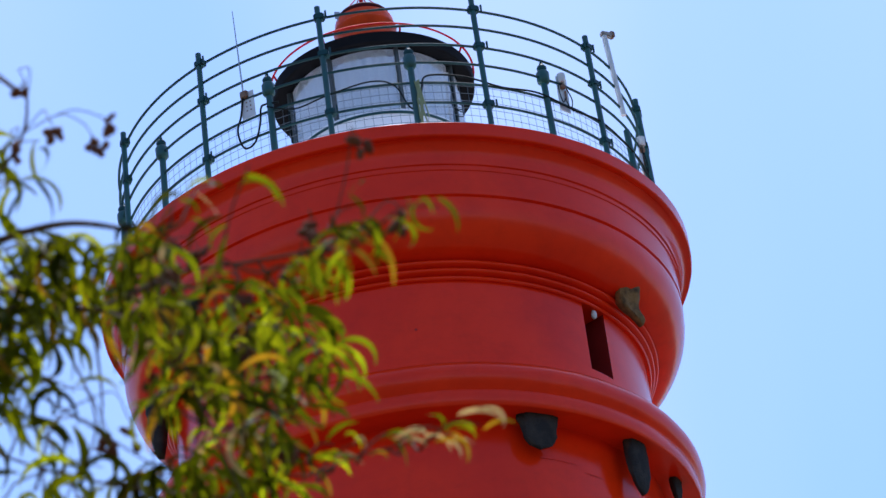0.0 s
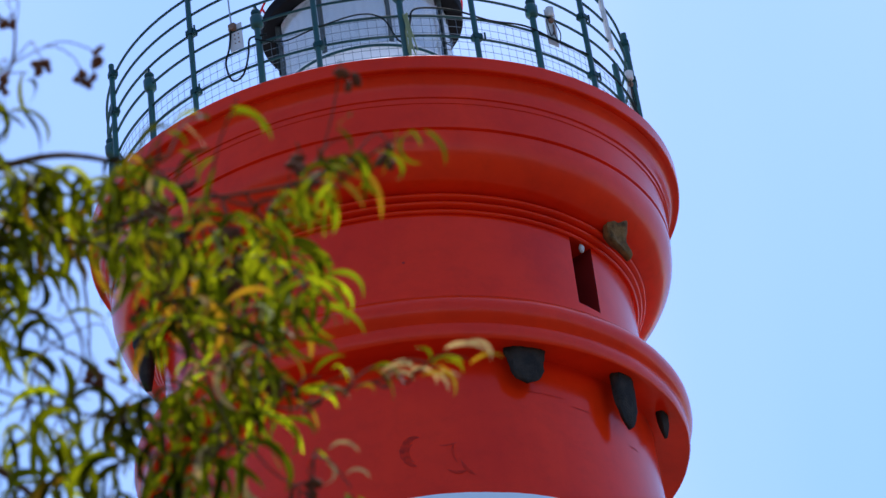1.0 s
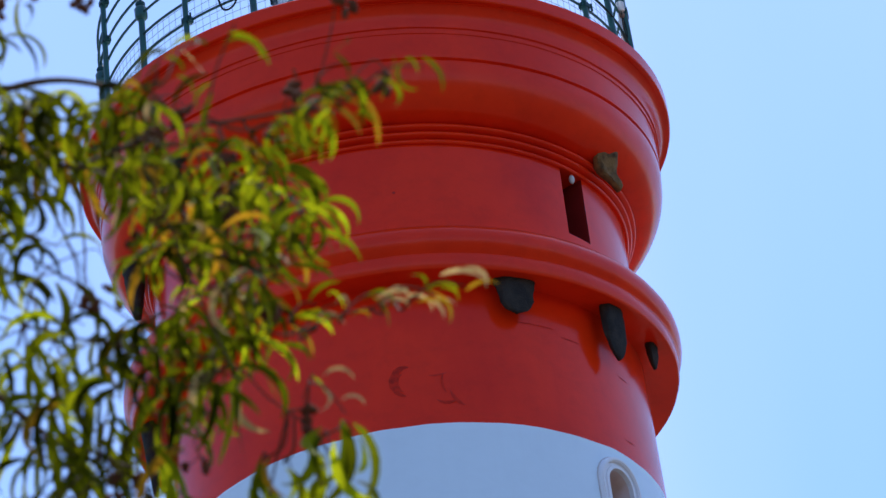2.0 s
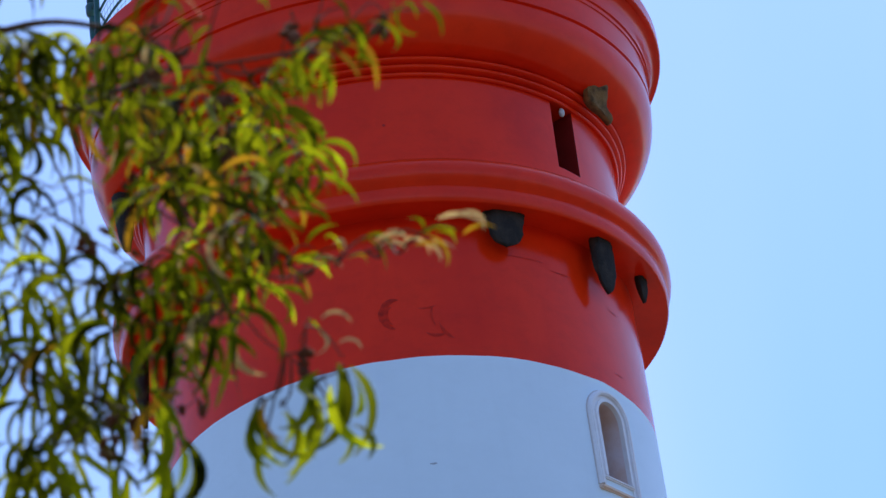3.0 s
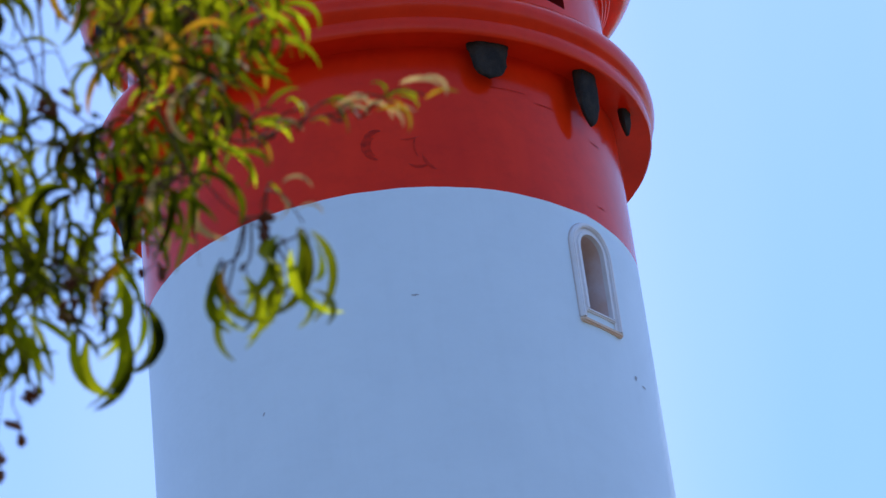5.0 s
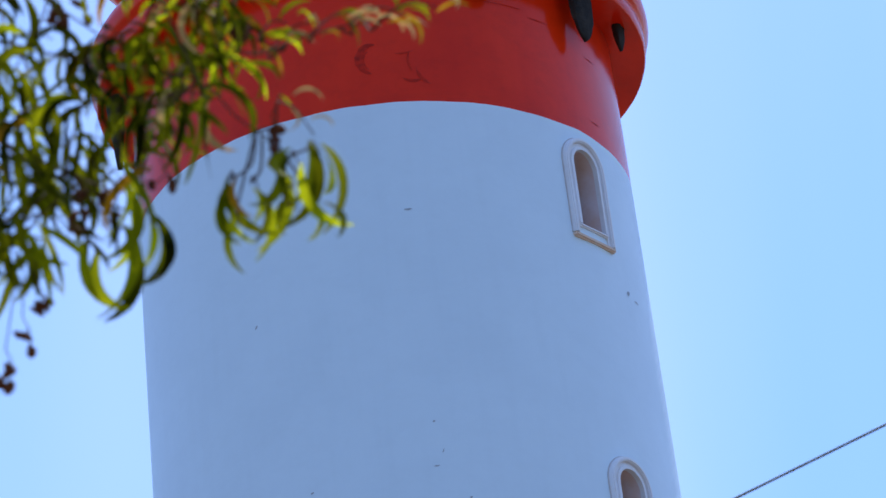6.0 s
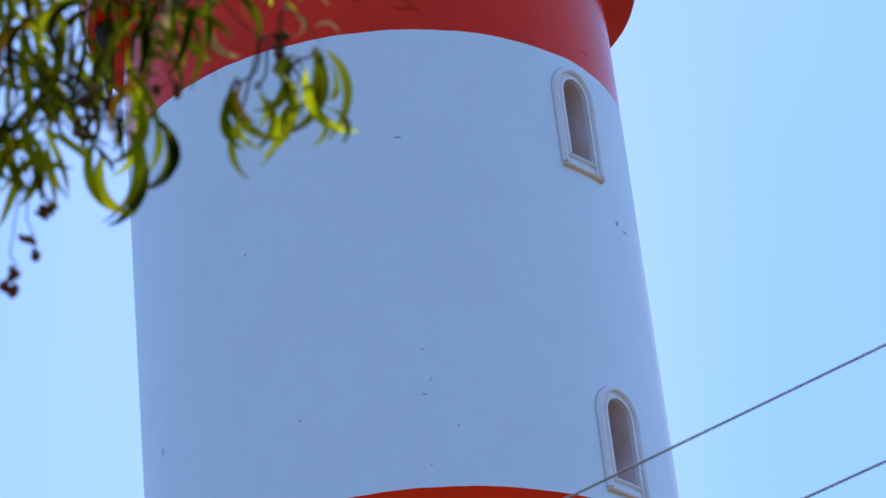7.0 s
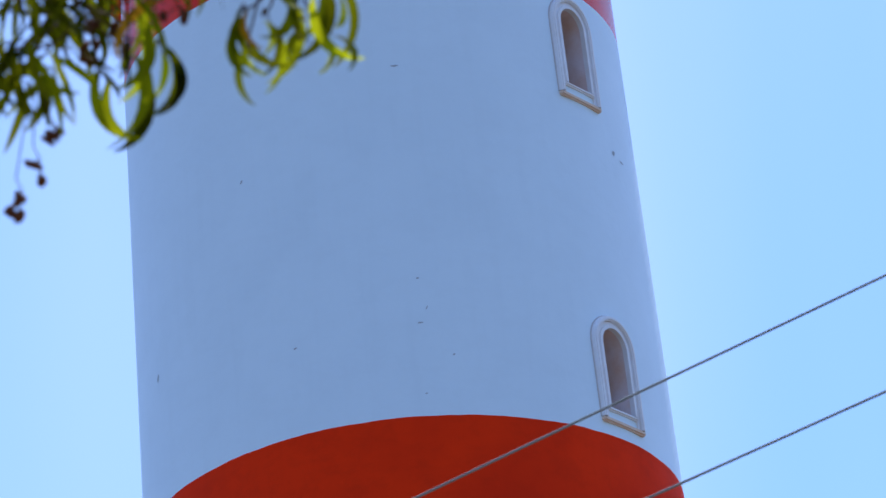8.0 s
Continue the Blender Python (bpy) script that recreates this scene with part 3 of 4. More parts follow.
lead = tagged(part("cable", sweep([polar(3.070, -21.9, 36.40), polar(3.060, -15.9, 36.26), polar(3.060, -8.9, 36.32), polar(3.050, 0.1, 36.41), polar(3.050, 5.1, 36.33), polar(3.050, 7.6, 36.05), polar(3.050, 9.1, 35.97)], 0.009), CABLE), "black cable draped along the railing", "cable")
lead = tagged(part("cable", sweep([polar(3.050, 10.1, 35.97), polar(3.060, 10.7, 36.25), polar(3.060, 12.3, 36.43), polar(3.060, 20.1, 36.43), polar(3.070, 28.1, 36.34), polar(3.070, 37.1, 36.37), polar(3.070, 47.1, 36.30), polar(3.070, 56.1, 36.34), polar(3.070, 70.1, 36.29), polar(3.070, 84.1, 36.35)], 0.011), CABLE), "black cable bundle tied along the railing", "cable")
bm = bmesh.new()
for k in range(9):
    rnd = random.Random(k)
    tube(bm, [polar(3.07 + 0.03 * rnd.random(), 9.3 + 1.0 * rnd.random(), 36.35), polar(3.09, 9.4 + 1.6 * rnd.random(), 36.1), polar(3.11, 9.3 + 2.2 * rnd.random(), 35.77 + 0.1 * rnd.random())], 0.008, 5)
tagged(part("rope_end", bm, material("faded_green_rope", (0.28, 0.33, 0.16), 0.9, scale=20)), "frayed faded green rope tied to a railing post", "rope")

# ---- lantern room ----
lantern = tagged(empty("lantern_room", (0, 0, 35.64)), "round glazed lantern with white curtains and a black roof", "lantern room")
GLASS_R, EAVES = 1.02, 38.25
RED_RAIL = material("red_rail_paint", (0.70, 0.02, 0.02), 0.65, scale=9, spec=0.1)
BAR = material("dull_grey_green_bar", (0.06, 0.075, 0.08), 0.5, scale=9)
part("base_wall", revolve(bmesh.new(), [(0.82, 35.64), (1.045, 35.64), (1.045, 37.38), (0.82, 37.38)], 96), TRIM, lantern, "white base wall")
for i in range(8):
    azimuth = -26.7 + 45 * i
    bm = bmesh.new()
    block(bm, polar(GLASS_R - 0.01, azimuth, (37.38 + EAVES + 0.02) / 2), (0.042, 0.07, EAVES + 0.02 - 37.38), azimuth, 0.008)
    part("mullion", bm, BAR, lantern, "dark glazing bar")
    bm = bmesh.new()
    steps = 10
    cols = [[bm.verts.new(polar(rr, azimuth + 2 + 41 * k / steps, z)) for rr, z in ((GLASS_R, 37.38), (GLASS_R, EAVES + 0.02), (GLASS_R - 0.008, EAVES + 0.02), (GLASS_R - 0.008, 37.38))] for k in range(steps + 1)]
    for k in range(steps):
        for j in range(4):
            bm.faces.new((cols[k][j], cols[k + 1][j], cols[k + 1][(j + 1) % 4], cols[k][(j + 1) % 4]))
    bm.faces.new(cols[0])
    bm.faces.new(cols[-1][::-1])
    pane = part("pane", bm, GLASS, lantern, "curved lantern glass")
    pane.visible_shadow = False
    if 100 < azimuth % 360 < 230:      # out of view; curtains left off so daylight reaches the front ones
        continue
    bm = bmesh.new()
    steps, rnd = 28, random.Random(40 + i)
    ph, cols = rnd.random() * 6, []
    for k in range(steps + 1):
        s = k / steps
        sag = 0.01 + 0.11 * abs(math.sin(math.pi * (2.2 * s + 0.25 + 0.15 * rnd.random()))) + 0.16 * max(0, 0.25 - s)
        rr = GLASS_R - 0.045 + 0.012 * math.sin(14 * s * math.pi + ph) + 0.008 * math.sin(31 * s + ph)
        cols.append([bm.verts.new(polar(rr + 0.015 * math.sin(3 * j + ph), azimuth + 45 * s, 37.38 + (EAVES + 0.01 - sag - 37.38) * j / 6)) for j in range(7)])
    for k in range(steps):
        for j in range(6):
            bm.faces.new((cols[k][j], cols[k + 1][j], cols[k + 1][j + 1], cols[k][j + 1]))
    part("curtain", bm, CLOTH, lantern, "white draped curtain", smooth=80)
# ceiling made white to throw light onto the curtains; it looks grey there
part("lantern_ceiling", revolve(bmesh.new(), [(0.0005, EAVES + 0.03), (0.97, EAVES + 0.03), (0.97, EAVES + 0.06), (0.0005, EAVES + 0.06)], 64), TRIM, lantern, "lantern ceiling whitened to brighten the curtains")
part("sill_ring", hoop(bmesh.new(), GLASS_R + 0.03, 37.33, 0.017, 96), RAIL, lantern, "dark glazing sill ring")
visor = [(0.98, EAVES), (1.16, EAVES - 0.025), (1.176, EAVES - 0.01), (1.186, EAVES + 0.11), (1.14, EAVES + 0.13), (1.0, EAVES + 0.19), (0.6, EAVES + 0.37), (0.33, EAVES + 0.50), (0.30, EAVES + 0.46), (0.9, EAVES + 0.18), (0.98, EAVES + 0.1)]
part("roof", revolve(bmesh.new(), visor, 96), BLACK, lantern, "black conical roof with a hanging visor", smooth=18)
vent = [(0.0005, 38.72), (0.29, 38.72), (0.295, 39.02), (0.325, 39.10), (0.366, 39.16), (0.372, 39.19), (0.350, 39.21), (0.345, 39.29), (0.335, 39.325), (0.30, 39.335), (0.0005, 39.345)]
ventpart = part("vent", revolve(bmesh.new(), vent, 64), ORANGE, lantern, "orange red roof ventilator")
MAROON_CAP = material("dark_maroon_paint", (0.07, 0.008, 0.010), 0.8, scale=7, spec=0.1)
part("vent_cap", revolve(bmesh.new(), [(0.0005, 39.33), (0.300, 39.33), (0.305, 39.35), (0.302, 39.40), (0.28, 39.425), (0.15, 39.465), (0.0005, 39.475)], 64), MAROON_CAP, ventpart, "dark maroon domed cap")
bm = bmesh.new()
tube(bm, [(0, 0, 39.45), (0, 0, 40.15)], [0.03, 0.012], 8)
for k in range(4):
    tube(bm, [polar(0.25, 45 + 90 * k, 39.43), polar(0.03, 45 + 90 * k, 39.70)], 0.007, 6)
part("spire", bm, RED_RAIL, ventpart, "red lightning rod with stays")
bm = bmesh.new()
tube(bm, [polar(0.33, -60, 39.16), polar(0.34, -60, 39.36)], 0.012, 6)
block(bm, polar(0.34, -60, 39.36), (0.07, 0.02, 0.10), 20, 0.005)
part("bracket", bm, GREY, ventpart, "small grey bracket")
bm = bmesh.new()
hoop(bm, 1.19, 38.47, 0.013, 96, 6)
for k in range(8):
    tube(bm, [polar(1.19, 20 + 45 * k, 38.47), polar(1.14, 20 + 45 * k, 38.36)], 0.013, 6)
part("roof_rail", bm, RED_RAIL, lantern, "thin red hoop rail on the roof")
for k in range(3):
    azimuth = (-84, 80, 150)[k]
    bm = bmesh.new()
    tube(bm, [polar(1.06, azimuth, 35.64), polar(1.06, azimuth, 37.6)], 0.014, 6)
    part("ladder_bar", bm, CABLE, lantern)
for azimuth, low, high in ((-70.5, 37.55, 37.98), (59.0, 37.42, 38.03)):      # grab rods with looped wire ties
    rod = part("grab_rod", tube(bmesh.new(), [polar(1.06, azimuth, low), polar(1.055, azimuth, high)], 0.011, 8), CABLE, lantern, "thin dark grab rod")
    for dz in (0.10, 0.20):
        loop = [polar(1.07, azimuth, low + dz - 0.04), polar(1.11, azimuth + 3.5, low + dz - 0.03), polar(1.11, azimuth + 4.5, low + dz + 0.03), polar(1.07, azimuth, low + dz + 0.05), polar(1.10, azimuth - 3.0, low + dz + 0.02)]
        part("wire_tie", sweep(loop, 0.006, 6), CABLE, rod)
lantern.location.x += 0.04      # shifted sideways to fit the camera's view

# ---- overhead wires between two poles ----
WIRE_ENDS = (-34.0, 24.0)
WIRE_GREY = material("weathered_wire", (0.31, 0.32, 0.31), 0.7, scale=4, spec=0.2)
for height, y0, slope in ((10.652, -33.757, -0.898), (10.052, -34.162, -0.873)):
    pts = []
    for k in range(61):
        xx = WIRE_ENDS[0] + (WIRE_ENDS[1] - WIRE_ENDS[0]) * k / 60
        pts.append((xx, y0 + slope * xx, height + 0.0006 * (xx - 1.0) ** 2))
    tagged(part("overhead_wire", tube(bmesh.new(), pts, 0.0056, 6), WIRE_GREY), "grey twisted overhead wire slanting across the sky", "wire", "overhead wires")
for xx in WIRE_ENDS:
    yy = -33.96 - 0.8855 * xx
    utility = tagged(empty("utility_pole", (xx, yy, 0)), "plain grey concrete pole that carries the wires", "pole", "utility poles")
    part("shaft", tube(bmesh.new(), [(xx, yy, -0.05), (xx, yy, 11.8)], [0.17, 0.10], 12), INSIDE, utility)
    for height in (10.652, 10.052):
        bm = bmesh.new()
        zz = height + 0.0006 * (xx - 1.0) ** 2
        block(bm, (xx, yy, zz - 0.06), (1.2, 0.08, 0.08), 48, 0.01)
        part("crossarm", bm, GREY, utility)

# ---- gum tree beside the camera's line of sight ----
SLANT = Vector((0.0, 0.857, 0.515))


def spot(u, v, d=0.0):
    """A place in the tree's plane, fitted to the camera's opening view: u and v in its pixels across and down, d metres
    of depth.
    """
    return Vector((-0.6403 + 0.00098886 * u - 0.00010895 * v, -45.7, 7.62855 - 0.0001552 * u - 0.00115485 * v)) + SLANT * d


tree = tagged(empty("gum_tree", (-4.3, -45.2, 0)), "drooping gum tree with sickle leaves and brown seed pods", "tree")


def spline(points, fine=8):
    out = []
    for i in range(len(points) - 1):
        p0, p1, p2, p3 = points[max(i - 1, 0)], points[i], points[i + 1], points[min(i + 2, len(points) - 1)]
        for k in range(fine):
            s = k / fine
            out.append(0.5 * (2 * p1 + (p2 - p0) * s + (2 * p0 - 5 * p1 + 4 * p2 - p3) * s * s + (3 * p1 - p0 - 3 * p2 + p3) * s ** 3))
    return out + [points[-1]]


trunk_line = spline([Vector(p) for p in ((-4.3, -45.2, -0.05), (-4.25, -45.2, 0.4), (-4.1, -45.3, 2.2), (-4.2, -45.4, 4.2), (-3.9, -45.5, 6.0), (-4.1, -45.4, 8.0))])
bm = tube(bmesh.new(), trunk_line, [0.24 - 0.19 * (i / (len(trunk_line) - 1)) ** 0.8 for i in range(len(trunk_line))], 14)
part("trunk", bm, BARK, tree, "grey brown tapered trunk")
BOUGHS = (
    (0.06, 0.024, ((-3150, 1900), (-2200, 1250), (-1200, 820), (-500, 640))),
    (0.008, 0.003, ((-500, 640), (-80, 570), (170, 560), (330, 590), (430, 610))),
    (0.004, 0.0012, ((-500, 640), (-150, 760), (100, 850), (300, 880), (440, 900), (510, 965), (578, 1010))),
    (0.016, 0.004, ((-500, 640), (-180, 500), (0, 430), (130, 405), (250, 420))),
    (0.005, 0.002, ((170, 560), (320, 490), (440, 470), (560, 448), (650, 412))),
    (0.0032, 0.0014, ((330, 590), (420, 760), (520, 850), (640, 815), (800, 780))),
    (0.012, 0.003, ((-150, 820), (20, 960), (130, 1040), (220, 1060))),
    (0.007, 0.0025, ((-180, 500), (-60, 360), (20, 240), (30, 160))),
)
nodes = []
for big, small, line in BOUGHS:
    pts = spline([spot(u, v, 0.12 * math.sin(u * 0.011 + v * 0.007)) for u, v in line])
    n = len(pts)
    part("limb", tube(bmesh.new(), pts, [big + (small - big) * (i / (n - 1)) ** 0.6 for i in range(n)], 8), BARK if big > 0.03 else TWIG, tree)
    nodes += pts[max(0, n // 4 if big > 0.03 else 0):]


# sickle-shaped blades, a few shapes
def blade(k):
    rnd = random.Random(700 + k)
    first, last = radians(rnd.uniform(45, 100)), radians(rnd.uniform(-65, -15))
    if k < 4:
        first, last = radians(rnd.uniform(8, 45)), radians(rnd.uniform(-50, -5))
    if k >= 10:
        first, last = radians(rnd.uniform(22, 44)), radians(rnd.uniform(-85, -45))
    wide = rnd.uniform(0.044, 0.062) if k < 5 else rnd.uniform(0.046, 0.062) if k < 10 else rnd.uniform(0.056, 0.068)
    verts, faces, p, n = [], [], Vector((0, 0, 0)), 9
    for i in range(n + 1):
        s = i / n
        th = first + (last - first) * s
        d = Vector((math.sin(th), 0, -math.cos(th)))
        side = Vector((math.cos(th), 0, math.sin(th)))
        w = wide * (math.sin(math.pi * min(1, s * 0.96 + 0.02)) ** 0.75) * (1.1 - 0.35 * s)
        wave = 0.02 * math.sin(5 * s + k)
        twist = Vector((0, 0.5 * w * math.sin(3 * s + k), 0))
        verts += [p - side * w + twist + Vector((0, wave, 0)), p + Vector((0, wave + 0.25 * w, 0)), p + side * w - twist + Vector((0, wave, 0))]
        p = p + d / n
    for i in range(n):
        b = 3 * i
        faces += [(b, b + 1, b + 4, b + 3), (b + 1, b + 2, b + 5, b + 4)]
    return verts, faces


BLADES = [blade(k) for k in range(14)]
LEAF_MESHES = {}
for mat in (LEAF, BACKLIT_LEAF, OLD_LEAF, DRY_LEAF):
    for k, (verts, faces) in enumerate(BLADES):
        me = bpy.data.meshes.new("leaf")
        me.from_pydata([tuple(v) for v in verts], [], faces)
        me.materials.append(mat)
        me.shade_smooth()
        LEAF_MESHES[mat.name, k] = me

rng = random.Random(11)
leaves, pods, twig_lines = [], [], []


def spray(u0, v0, u1, v1, count, kind=0, depth=None, long=0.145, hook=None, join=True):
    """A fine twig from one place to another with leaves hanging along it."""
    d0 = rng.uniform(-0.3, 0.3) if depth is None else depth
    d1 = d0 + rng.uniform(-0.12, 0.12)
    a, b = spot(u0, v0, d0), spot(u1, v1, d1)
    mid = (a + b) / 2 + Vector((0, 0, 0.02))
    line = spline([a, mid, b], 6)
    twig_lines.append((line, 0.0023, 0.0012))
    if join:
        near = min(nodes, key=lambda q: (q - a).length)
        bend = near.lerp(a, 0.5) + Vector((rng.uniform(-0.02, 0.02), 0, -0.02))
        twig_lines.append((spline([near, bend, a], 5), 0.0026, 0.0022))
    for i in range(count):
        s = (i + rng.random()) / count
        p = line[min(int(s * (len(line) - 1)), len(line) - 1)] + Vector((rng.uniform(-0.012, 0.012), rng.uniform(-0.03, 0.03), rng.uniform(-0.012, 0.012)))
        turn = rng.choice((0, 180)) + rng.gauss(0, 38) if hook is None else hook + rng.gauss(0, 22)
        rise = rng.gauss(0, 20 if hook is None else 9)
        if kind == 2:
            turn, rise = rng.gauss(0, 30), rng.gauss(-38, 28)
        m = Matrix.Translation(p) @ Matrix.Rotation(radians(turn), 4, "Z") @ Matrix.Rotation(radians(rise), 4, "Y") @ Matrix.Rotation(radians(rng.gauss(0, 18)), 4, "X")
        size = long * rng.uniform(0.62, 1.15)
        x = rng.random()
        if kind == 2:
            mat = DRY_LEAF if x < 0.55 else (BACKLIT_LEAF if x < 0.85 else OLD_LEAF)
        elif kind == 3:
            mat = LEAF if x < 0.74 else (BACKLIT_LEAF if x < 0.89 else (OLD_LEAF if x < 0.98 else DRY_LEAF))
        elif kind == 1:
            mat = LEAF if x < (0.90 if hook is None else 0.3) else (BACKLIT_LEAF if x < 0.98 else OLD_LEAF)
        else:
            mat = LEAF if x < 0.90 else (BACKLIT_LEAF if x < 0.94 else (OLD_LEAF if x < 0.985 else DRY_LEAF))
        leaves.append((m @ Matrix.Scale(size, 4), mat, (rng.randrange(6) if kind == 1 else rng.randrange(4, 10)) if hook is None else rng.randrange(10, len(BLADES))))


UPPER = ((332, 574, 357, 394, 10), (367, 434, 407, 369, 6), (422, 524, 477, 344, 6), (352, 464, 282, 444, 7), (542, 504, 597, 489, 10), (597, 482, 662, 466, 9), (522, 526, 572, 509, 7), (672, 449, 777, 412, 7), (592, 464, 652, 404, 4), (545, 500, 640, 490, 8), (600, 470, 690, 455, 6))
LEFT = ((-80, 485, 50, 440, 12), (20, 455, 120, 450, 14), (110, 455, 200, 460, 12), (190, 475, 290, 475, 12), (-70, 555, 70, 535, 14), (60, 535, 180, 545, 16), (170, 545, 270, 560, 15), (-70, 590, 70, 560, 12), (90, 560, 190, 560, 6), (-60, 290, 45, 235, 8), (-40, 370, 50, 320, 9), (0, 540, 120, 540, 10), (0, 515, 110, 500, 10), (10, 610, 100, 600, 8), (130, 510, 220, 495, 9), (-60, 640, 60, 625, 9))
MIDDLE = ((235, 530, 370, 525, 13), (310, 560, 450, 548, 15), (420, 520, 510, 555, 12), (450, 590, 565, 625, 14), (290, 610, 440, 620, 18), (390, 640, 540, 660, 14), (300, 620, 390, 680, 12), (290, 710, 410, 720, 18), (390, 720, 510, 740, 12), (350, 800, 470, 790, 16), (440, 830, 540, 810, 7), (290, 830, 380, 840, 14), (360, 560, 470, 580, 12), (330, 670, 440, 680, 12), (250, 560, 350, 570, 12))
MIDDLE_EDGE = ((520, 565, 592, 640, 12), (560, 640, 600, 665, 6), (230, 470, 300, 490, 7), (400, 640, 510, 630, 9), (430, 700, 530, 690, 10), (440, 760, 540, 750, 11), (430, 820, 530, 812, 11), (410, 880, 520, 870, 11), (380, 930, 480, 925, 8))
DRY = ((560, 850, 650, 795, 3), (640, 810, 720, 785, 3), (700, 795, 790, 775, 4), (760, 785, 850, 765, 7), (540, 830, 590, 800, 3), (575, 935, 640, 985, 3))
SPARSE = ((-50, 630, 60, 620, 5), (0, 690, 100, 700, 4), (70, 770, 160, 765, 3), (-40, 770, 60, 785, 6), (100, 850, 180, 840, 5), (-40, 700, 20, 690, 4), (-50, 630, 40, 650, 5), (0, 650, 90, 665, 5), (60, 700, 140, 705, 4), (-50, 740, 30, 735, 5))
LOW = ((40, 865, 170, 855, 9), (40, 920, 140, 910, 14), (150, 890, 250, 880, 14), (240, 870, 340, 870, 17), (330, 880, 430, 870, 15), (60, 1000, 160, 990, 15), (140, 960, 250, 960, 14), (250, 940, 380, 945, 19), (370, 940, 470, 930, 9), (90, 1070, 180, 1060, 13), (190, 1030, 270, 1020, 9), (290, 1060, 370, 1050, 7), (300, 1000, 400, 990, 12))
LOWEST = ((80, 1150, 160, 1130, 10), (110, 1200, 190, 1190, 9), (180, 1110, 250, 1100, 8), (130, 1150, 210, 1140, 8), (90, 1080, 200, 1070, 8), (60, 1200, 120, 1190, 6))
HANG = (
    (494, 1070, 506, 1076, 4, 180, 0.165), (530, 1076, 544, 1084, 3, 0, 0.16), (560, 1044, 576, 1050, 3, 0, 0.17), (504, 1129, 514, 1138, 2, 180, 0.12),
    (600, 1030, 612, 1040, 3, 180, 0.17), (626, 1016, 650, 1024, 4, 0, 0.185), (636, 1114, 650, 1122, 3, 0, 0.12), (598, 1114, 610, 1122, 2, 180, 0.12),
    (317, 1094, 332, 1102, 3, 0, 0.19), (349, 1132, 364, 1142, 4, 0, 0.19), (304, 1164, 326, 1174, 3, 0, 0.18), (250, 1194, 270, 1202, 3, 180, 0.16),
)
for u0, v0, u1, v1, count in UPPER:
    spray(u0, v0, u1, v1, count + 1, 3, -1.1, 0.090)
    nodes.extend(twig_lines[-2][0])
for u0, v0, u1, v1, count in LEFT:
    spray(u0, v0, u1, v1, count + 2)
for u0, v0, u1, v1, count in MIDDLE + MIDDLE_EDGE:
    spray(u0, v0, u1, v1, count + 4, 3, None, 0.125)
for u0, v0, u1, v1, count in SPARSE:
    spray(u0, v0, u1, v1, count)
for u0, v0, u1, v1, count in DRY:
    spray(u0, v0, u1, v1, count + 1, 2, 0.0, 0.080)
for u0, v0, u1, v1, count in LOW:
    spray(u0, v0, u1, v1, count - 1, 1, None, 0.15)
for u0, v0, u1, v1, count in LOWEST:
    spray(u0, v0, u1, v1, count, 1, None, 0.15)
for u0, v0, u1, v1, count, hook, long in HANG:
    spray(u0, v0, u1, v1, count, 1, 0.05, long, hook)

# bare twigs that cross the gap in the foliage
for u0, v0, u1, v1, u2, v2 in ((-30, 660, 110, 740, 290, 850), (95, 600, 165, 760, 110, 900), (160, 600, 175, 720, 170, 830), (60, 880, 90, 760, 150, 720)):
    twig_lines.append((spline([spot(u0, v0, 0.1), spot(u1, v1, 0.12), spot(u2, v2, 0.1)], 6), 0.0032, 0.0016))

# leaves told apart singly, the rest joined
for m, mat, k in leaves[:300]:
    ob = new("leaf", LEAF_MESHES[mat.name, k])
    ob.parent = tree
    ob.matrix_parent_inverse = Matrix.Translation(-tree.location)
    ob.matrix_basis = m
nearest = leaves[300:]

# the rest of the crown, nearer the trunk
leaves.clear()
for k in range(46):
    u, v = rng.uniform(-5200, -500), rng.uniform(-900, 1100)
    spray(u, v, u + rng.uniform(-250, 250), v + rng.uniform(-60, 60), 12, 0, rng.uniform(-1.2, 1.0), 0.15)
outer = list(leaves)


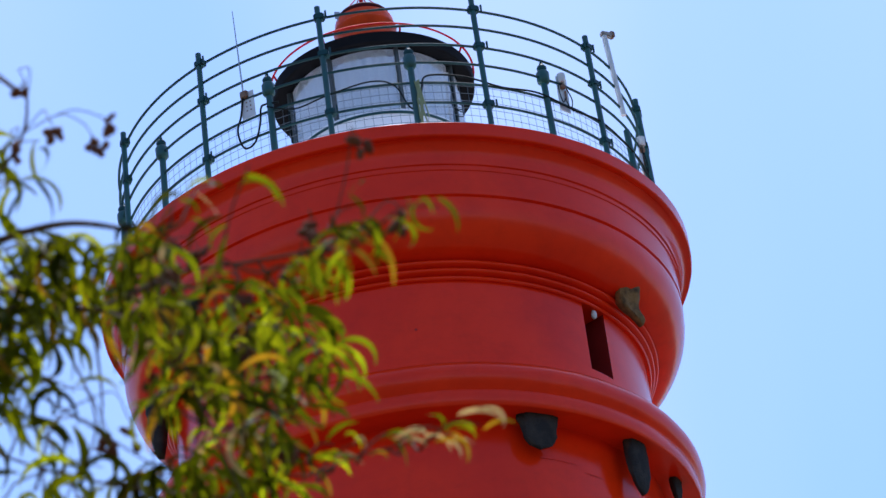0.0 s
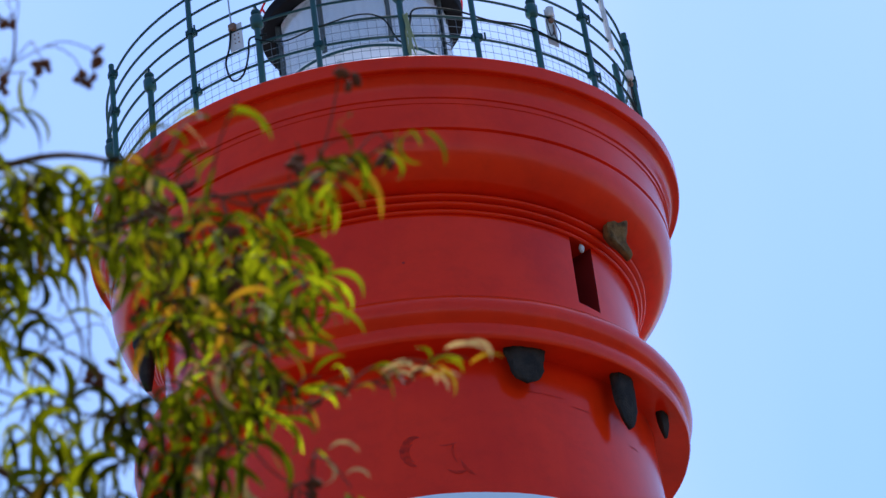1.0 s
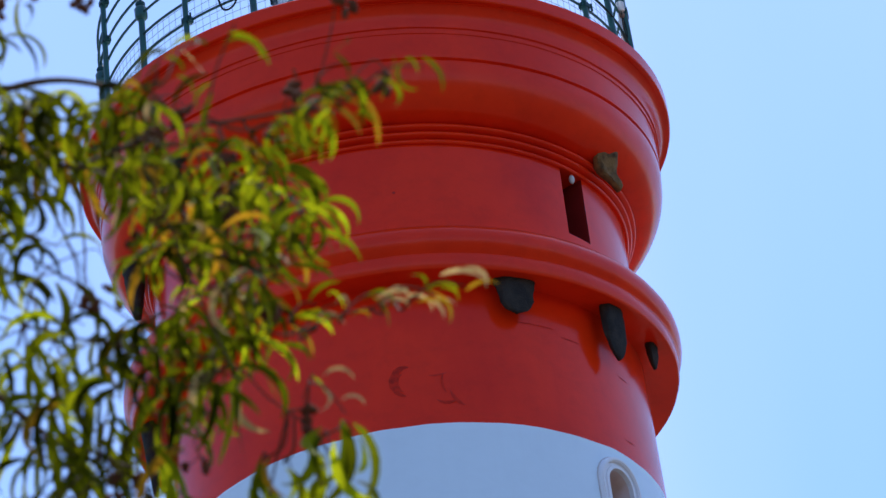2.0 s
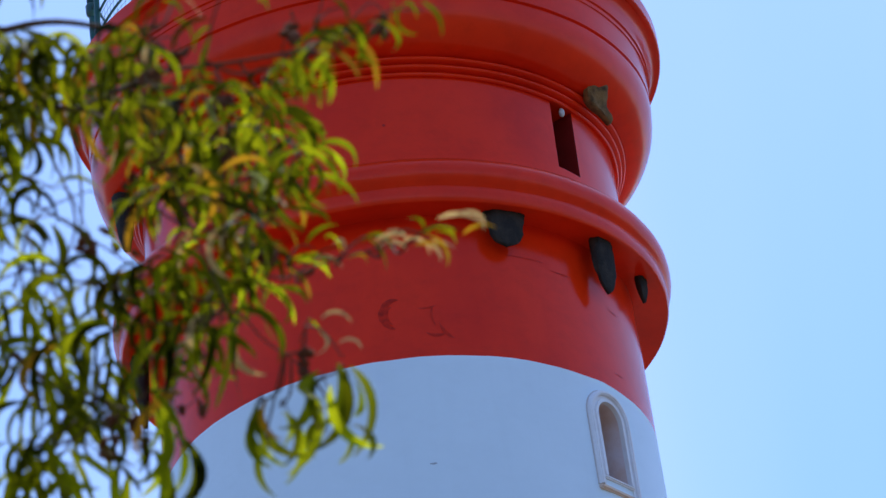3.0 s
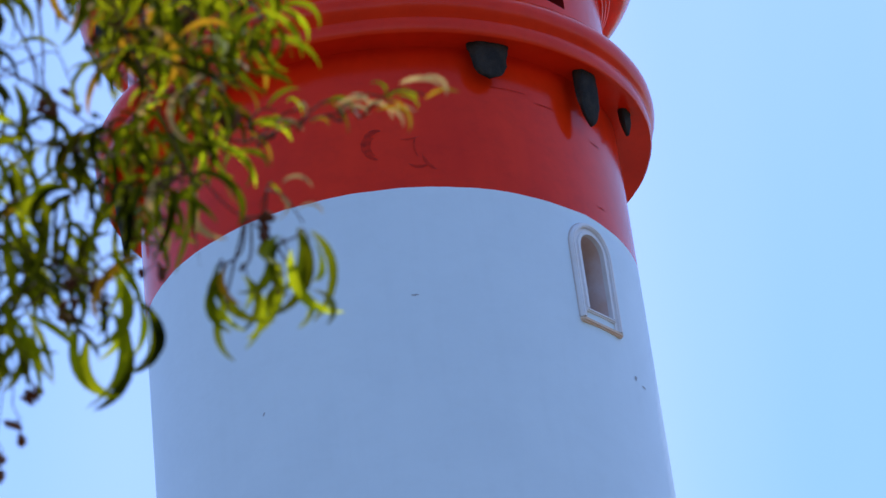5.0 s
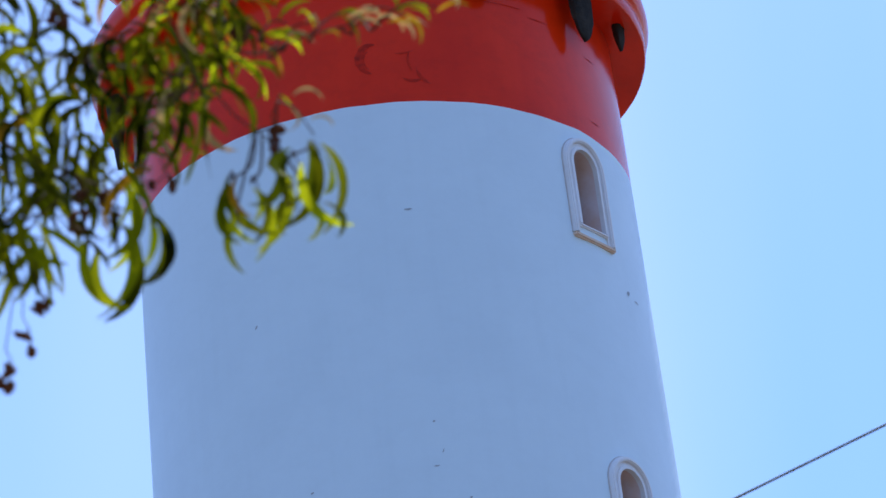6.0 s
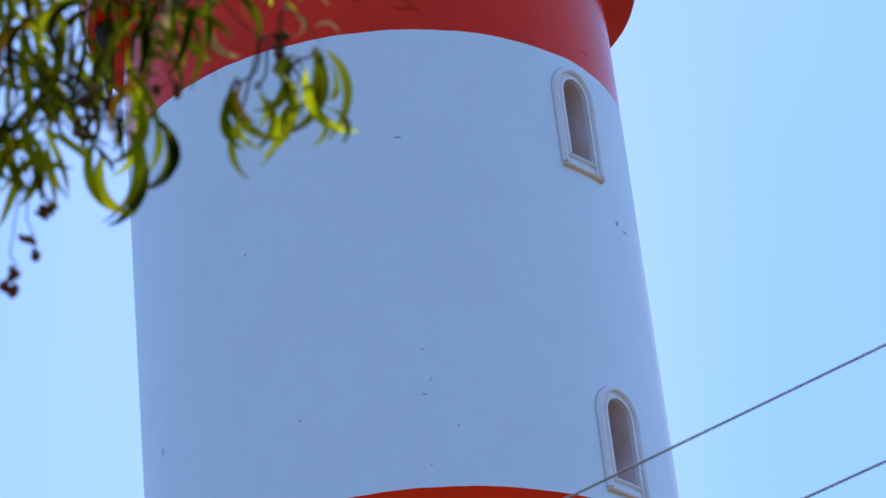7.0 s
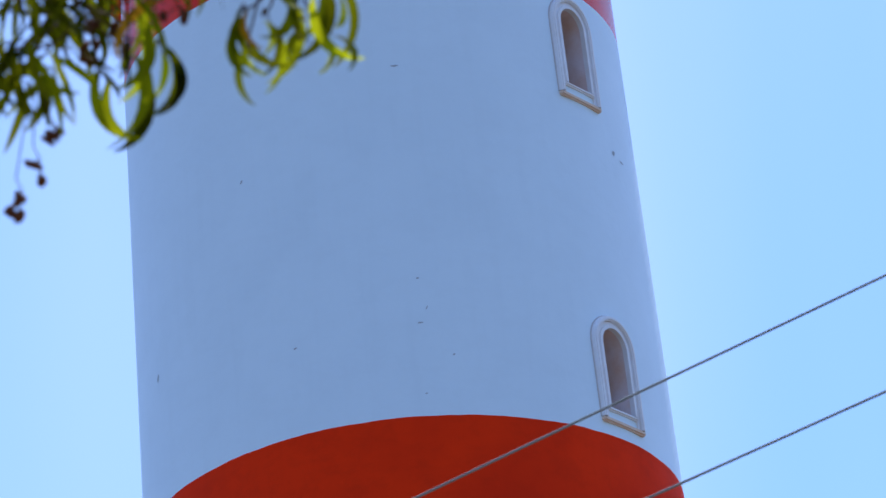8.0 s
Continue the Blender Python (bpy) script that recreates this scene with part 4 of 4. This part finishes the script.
def joined(name, rows, label):
    for mat in (LEAF, BACKLIT_LEAF, OLD_LEAF, DRY_LEAF):
        verts, faces = [], []
        for m, mt, k in rows:
            if mt is not mat:
                continue
            at = len(verts)
            verts += [tuple(m @ v) for v in BLADES[k][0]]
            faces += [tuple(i + at for i in f) for f in BLADES[k][1]]
        if not verts:
            continue
        me = bpy.data.meshes.new(name)
        me.from_pydata(verts, [], faces)
        me.materials.append(mat)
        me.shade_smooth()
        ob = tagged(new(name, me), label, kind="stuff")
        ob.parent = tree
        ob.matrix_parent_inverse = Matrix.Translation(-tree.location)


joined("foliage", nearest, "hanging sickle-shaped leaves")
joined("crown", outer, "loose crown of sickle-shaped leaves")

for line, a, b in twig_lines:
    n = len(line)
    part("twig", tube(bmesh.new(), line, [a + (b - a) * i / (n - 1) for i in range(n)], 5), TWIG, tree)

# seed pods in small clusters on thin stalks
PODS_HIGH = ((30, 150), (85, 240), (155, 255), (185, 240), (18, 268), (92, 486), (560, 415), (720, 405), (268, 690), (640, 262))
PODS_LOW = ((178, 1288), (155, 1345), (128, 1400), (345, 1005), (575, 1000), (385, 1080), (240, 1110), (230, 1150), (510, 805), (295, 575), (195, 800), (235, 785), (280, 1110), (330, 560), (405, 600), (300, 500), (440, 650), (385, 710), (265, 610), (500, 625), (350, 465), (430, 545), (320, 640))
for u, v in PODS_HIGH + PODS_LOW:
    rnd = random.Random(u * 7 + v)
    bm = bmesh.new()
    c = spot(u, v, 0.02)
    for k in range(rnd.randrange(3, 6)):
        o = Vector((rnd.gauss(0, 0.008), rnd.gauss(0, 0.010), rnd.gauss(0, 0.009)))
        made = ball(bm, c + o, 0.0095, (rnd.uniform(0.55, 1.1), 0.8, rnd.uniform(0.8, 1.7)), Matrix.Rotation(rnd.uniform(-1.2, 1.2), 4, "Y"), 2)
        for w in made:
            w.co += (w.co - c - o) * (0.55 * noise.noise(w.co * 90 + Vector((u, v, k))))
        tube(bm, [c + o, c + Vector((0.004, 0, 0.02)), c + Vector((-0.006, 0, 0.045))], 0.0013, 4)
    part("seed_pod", bm, POD, tree, "dark brown seed pod cluster")
    a = c + Vector((-0.006, 0, 0.045))
    near = min(nodes + [ln[-1] for ln, _, _ in twig_lines], key=lambda q: (q - a).length + (0 if q.z > a.z else 0.1))
    part("twig", tube(bmesh.new(), spline([near, near.lerp(a, 0.5) + Vector((0.015, 0, 0.03)), a], 5), 0.0014, 5), TWIG, tree)
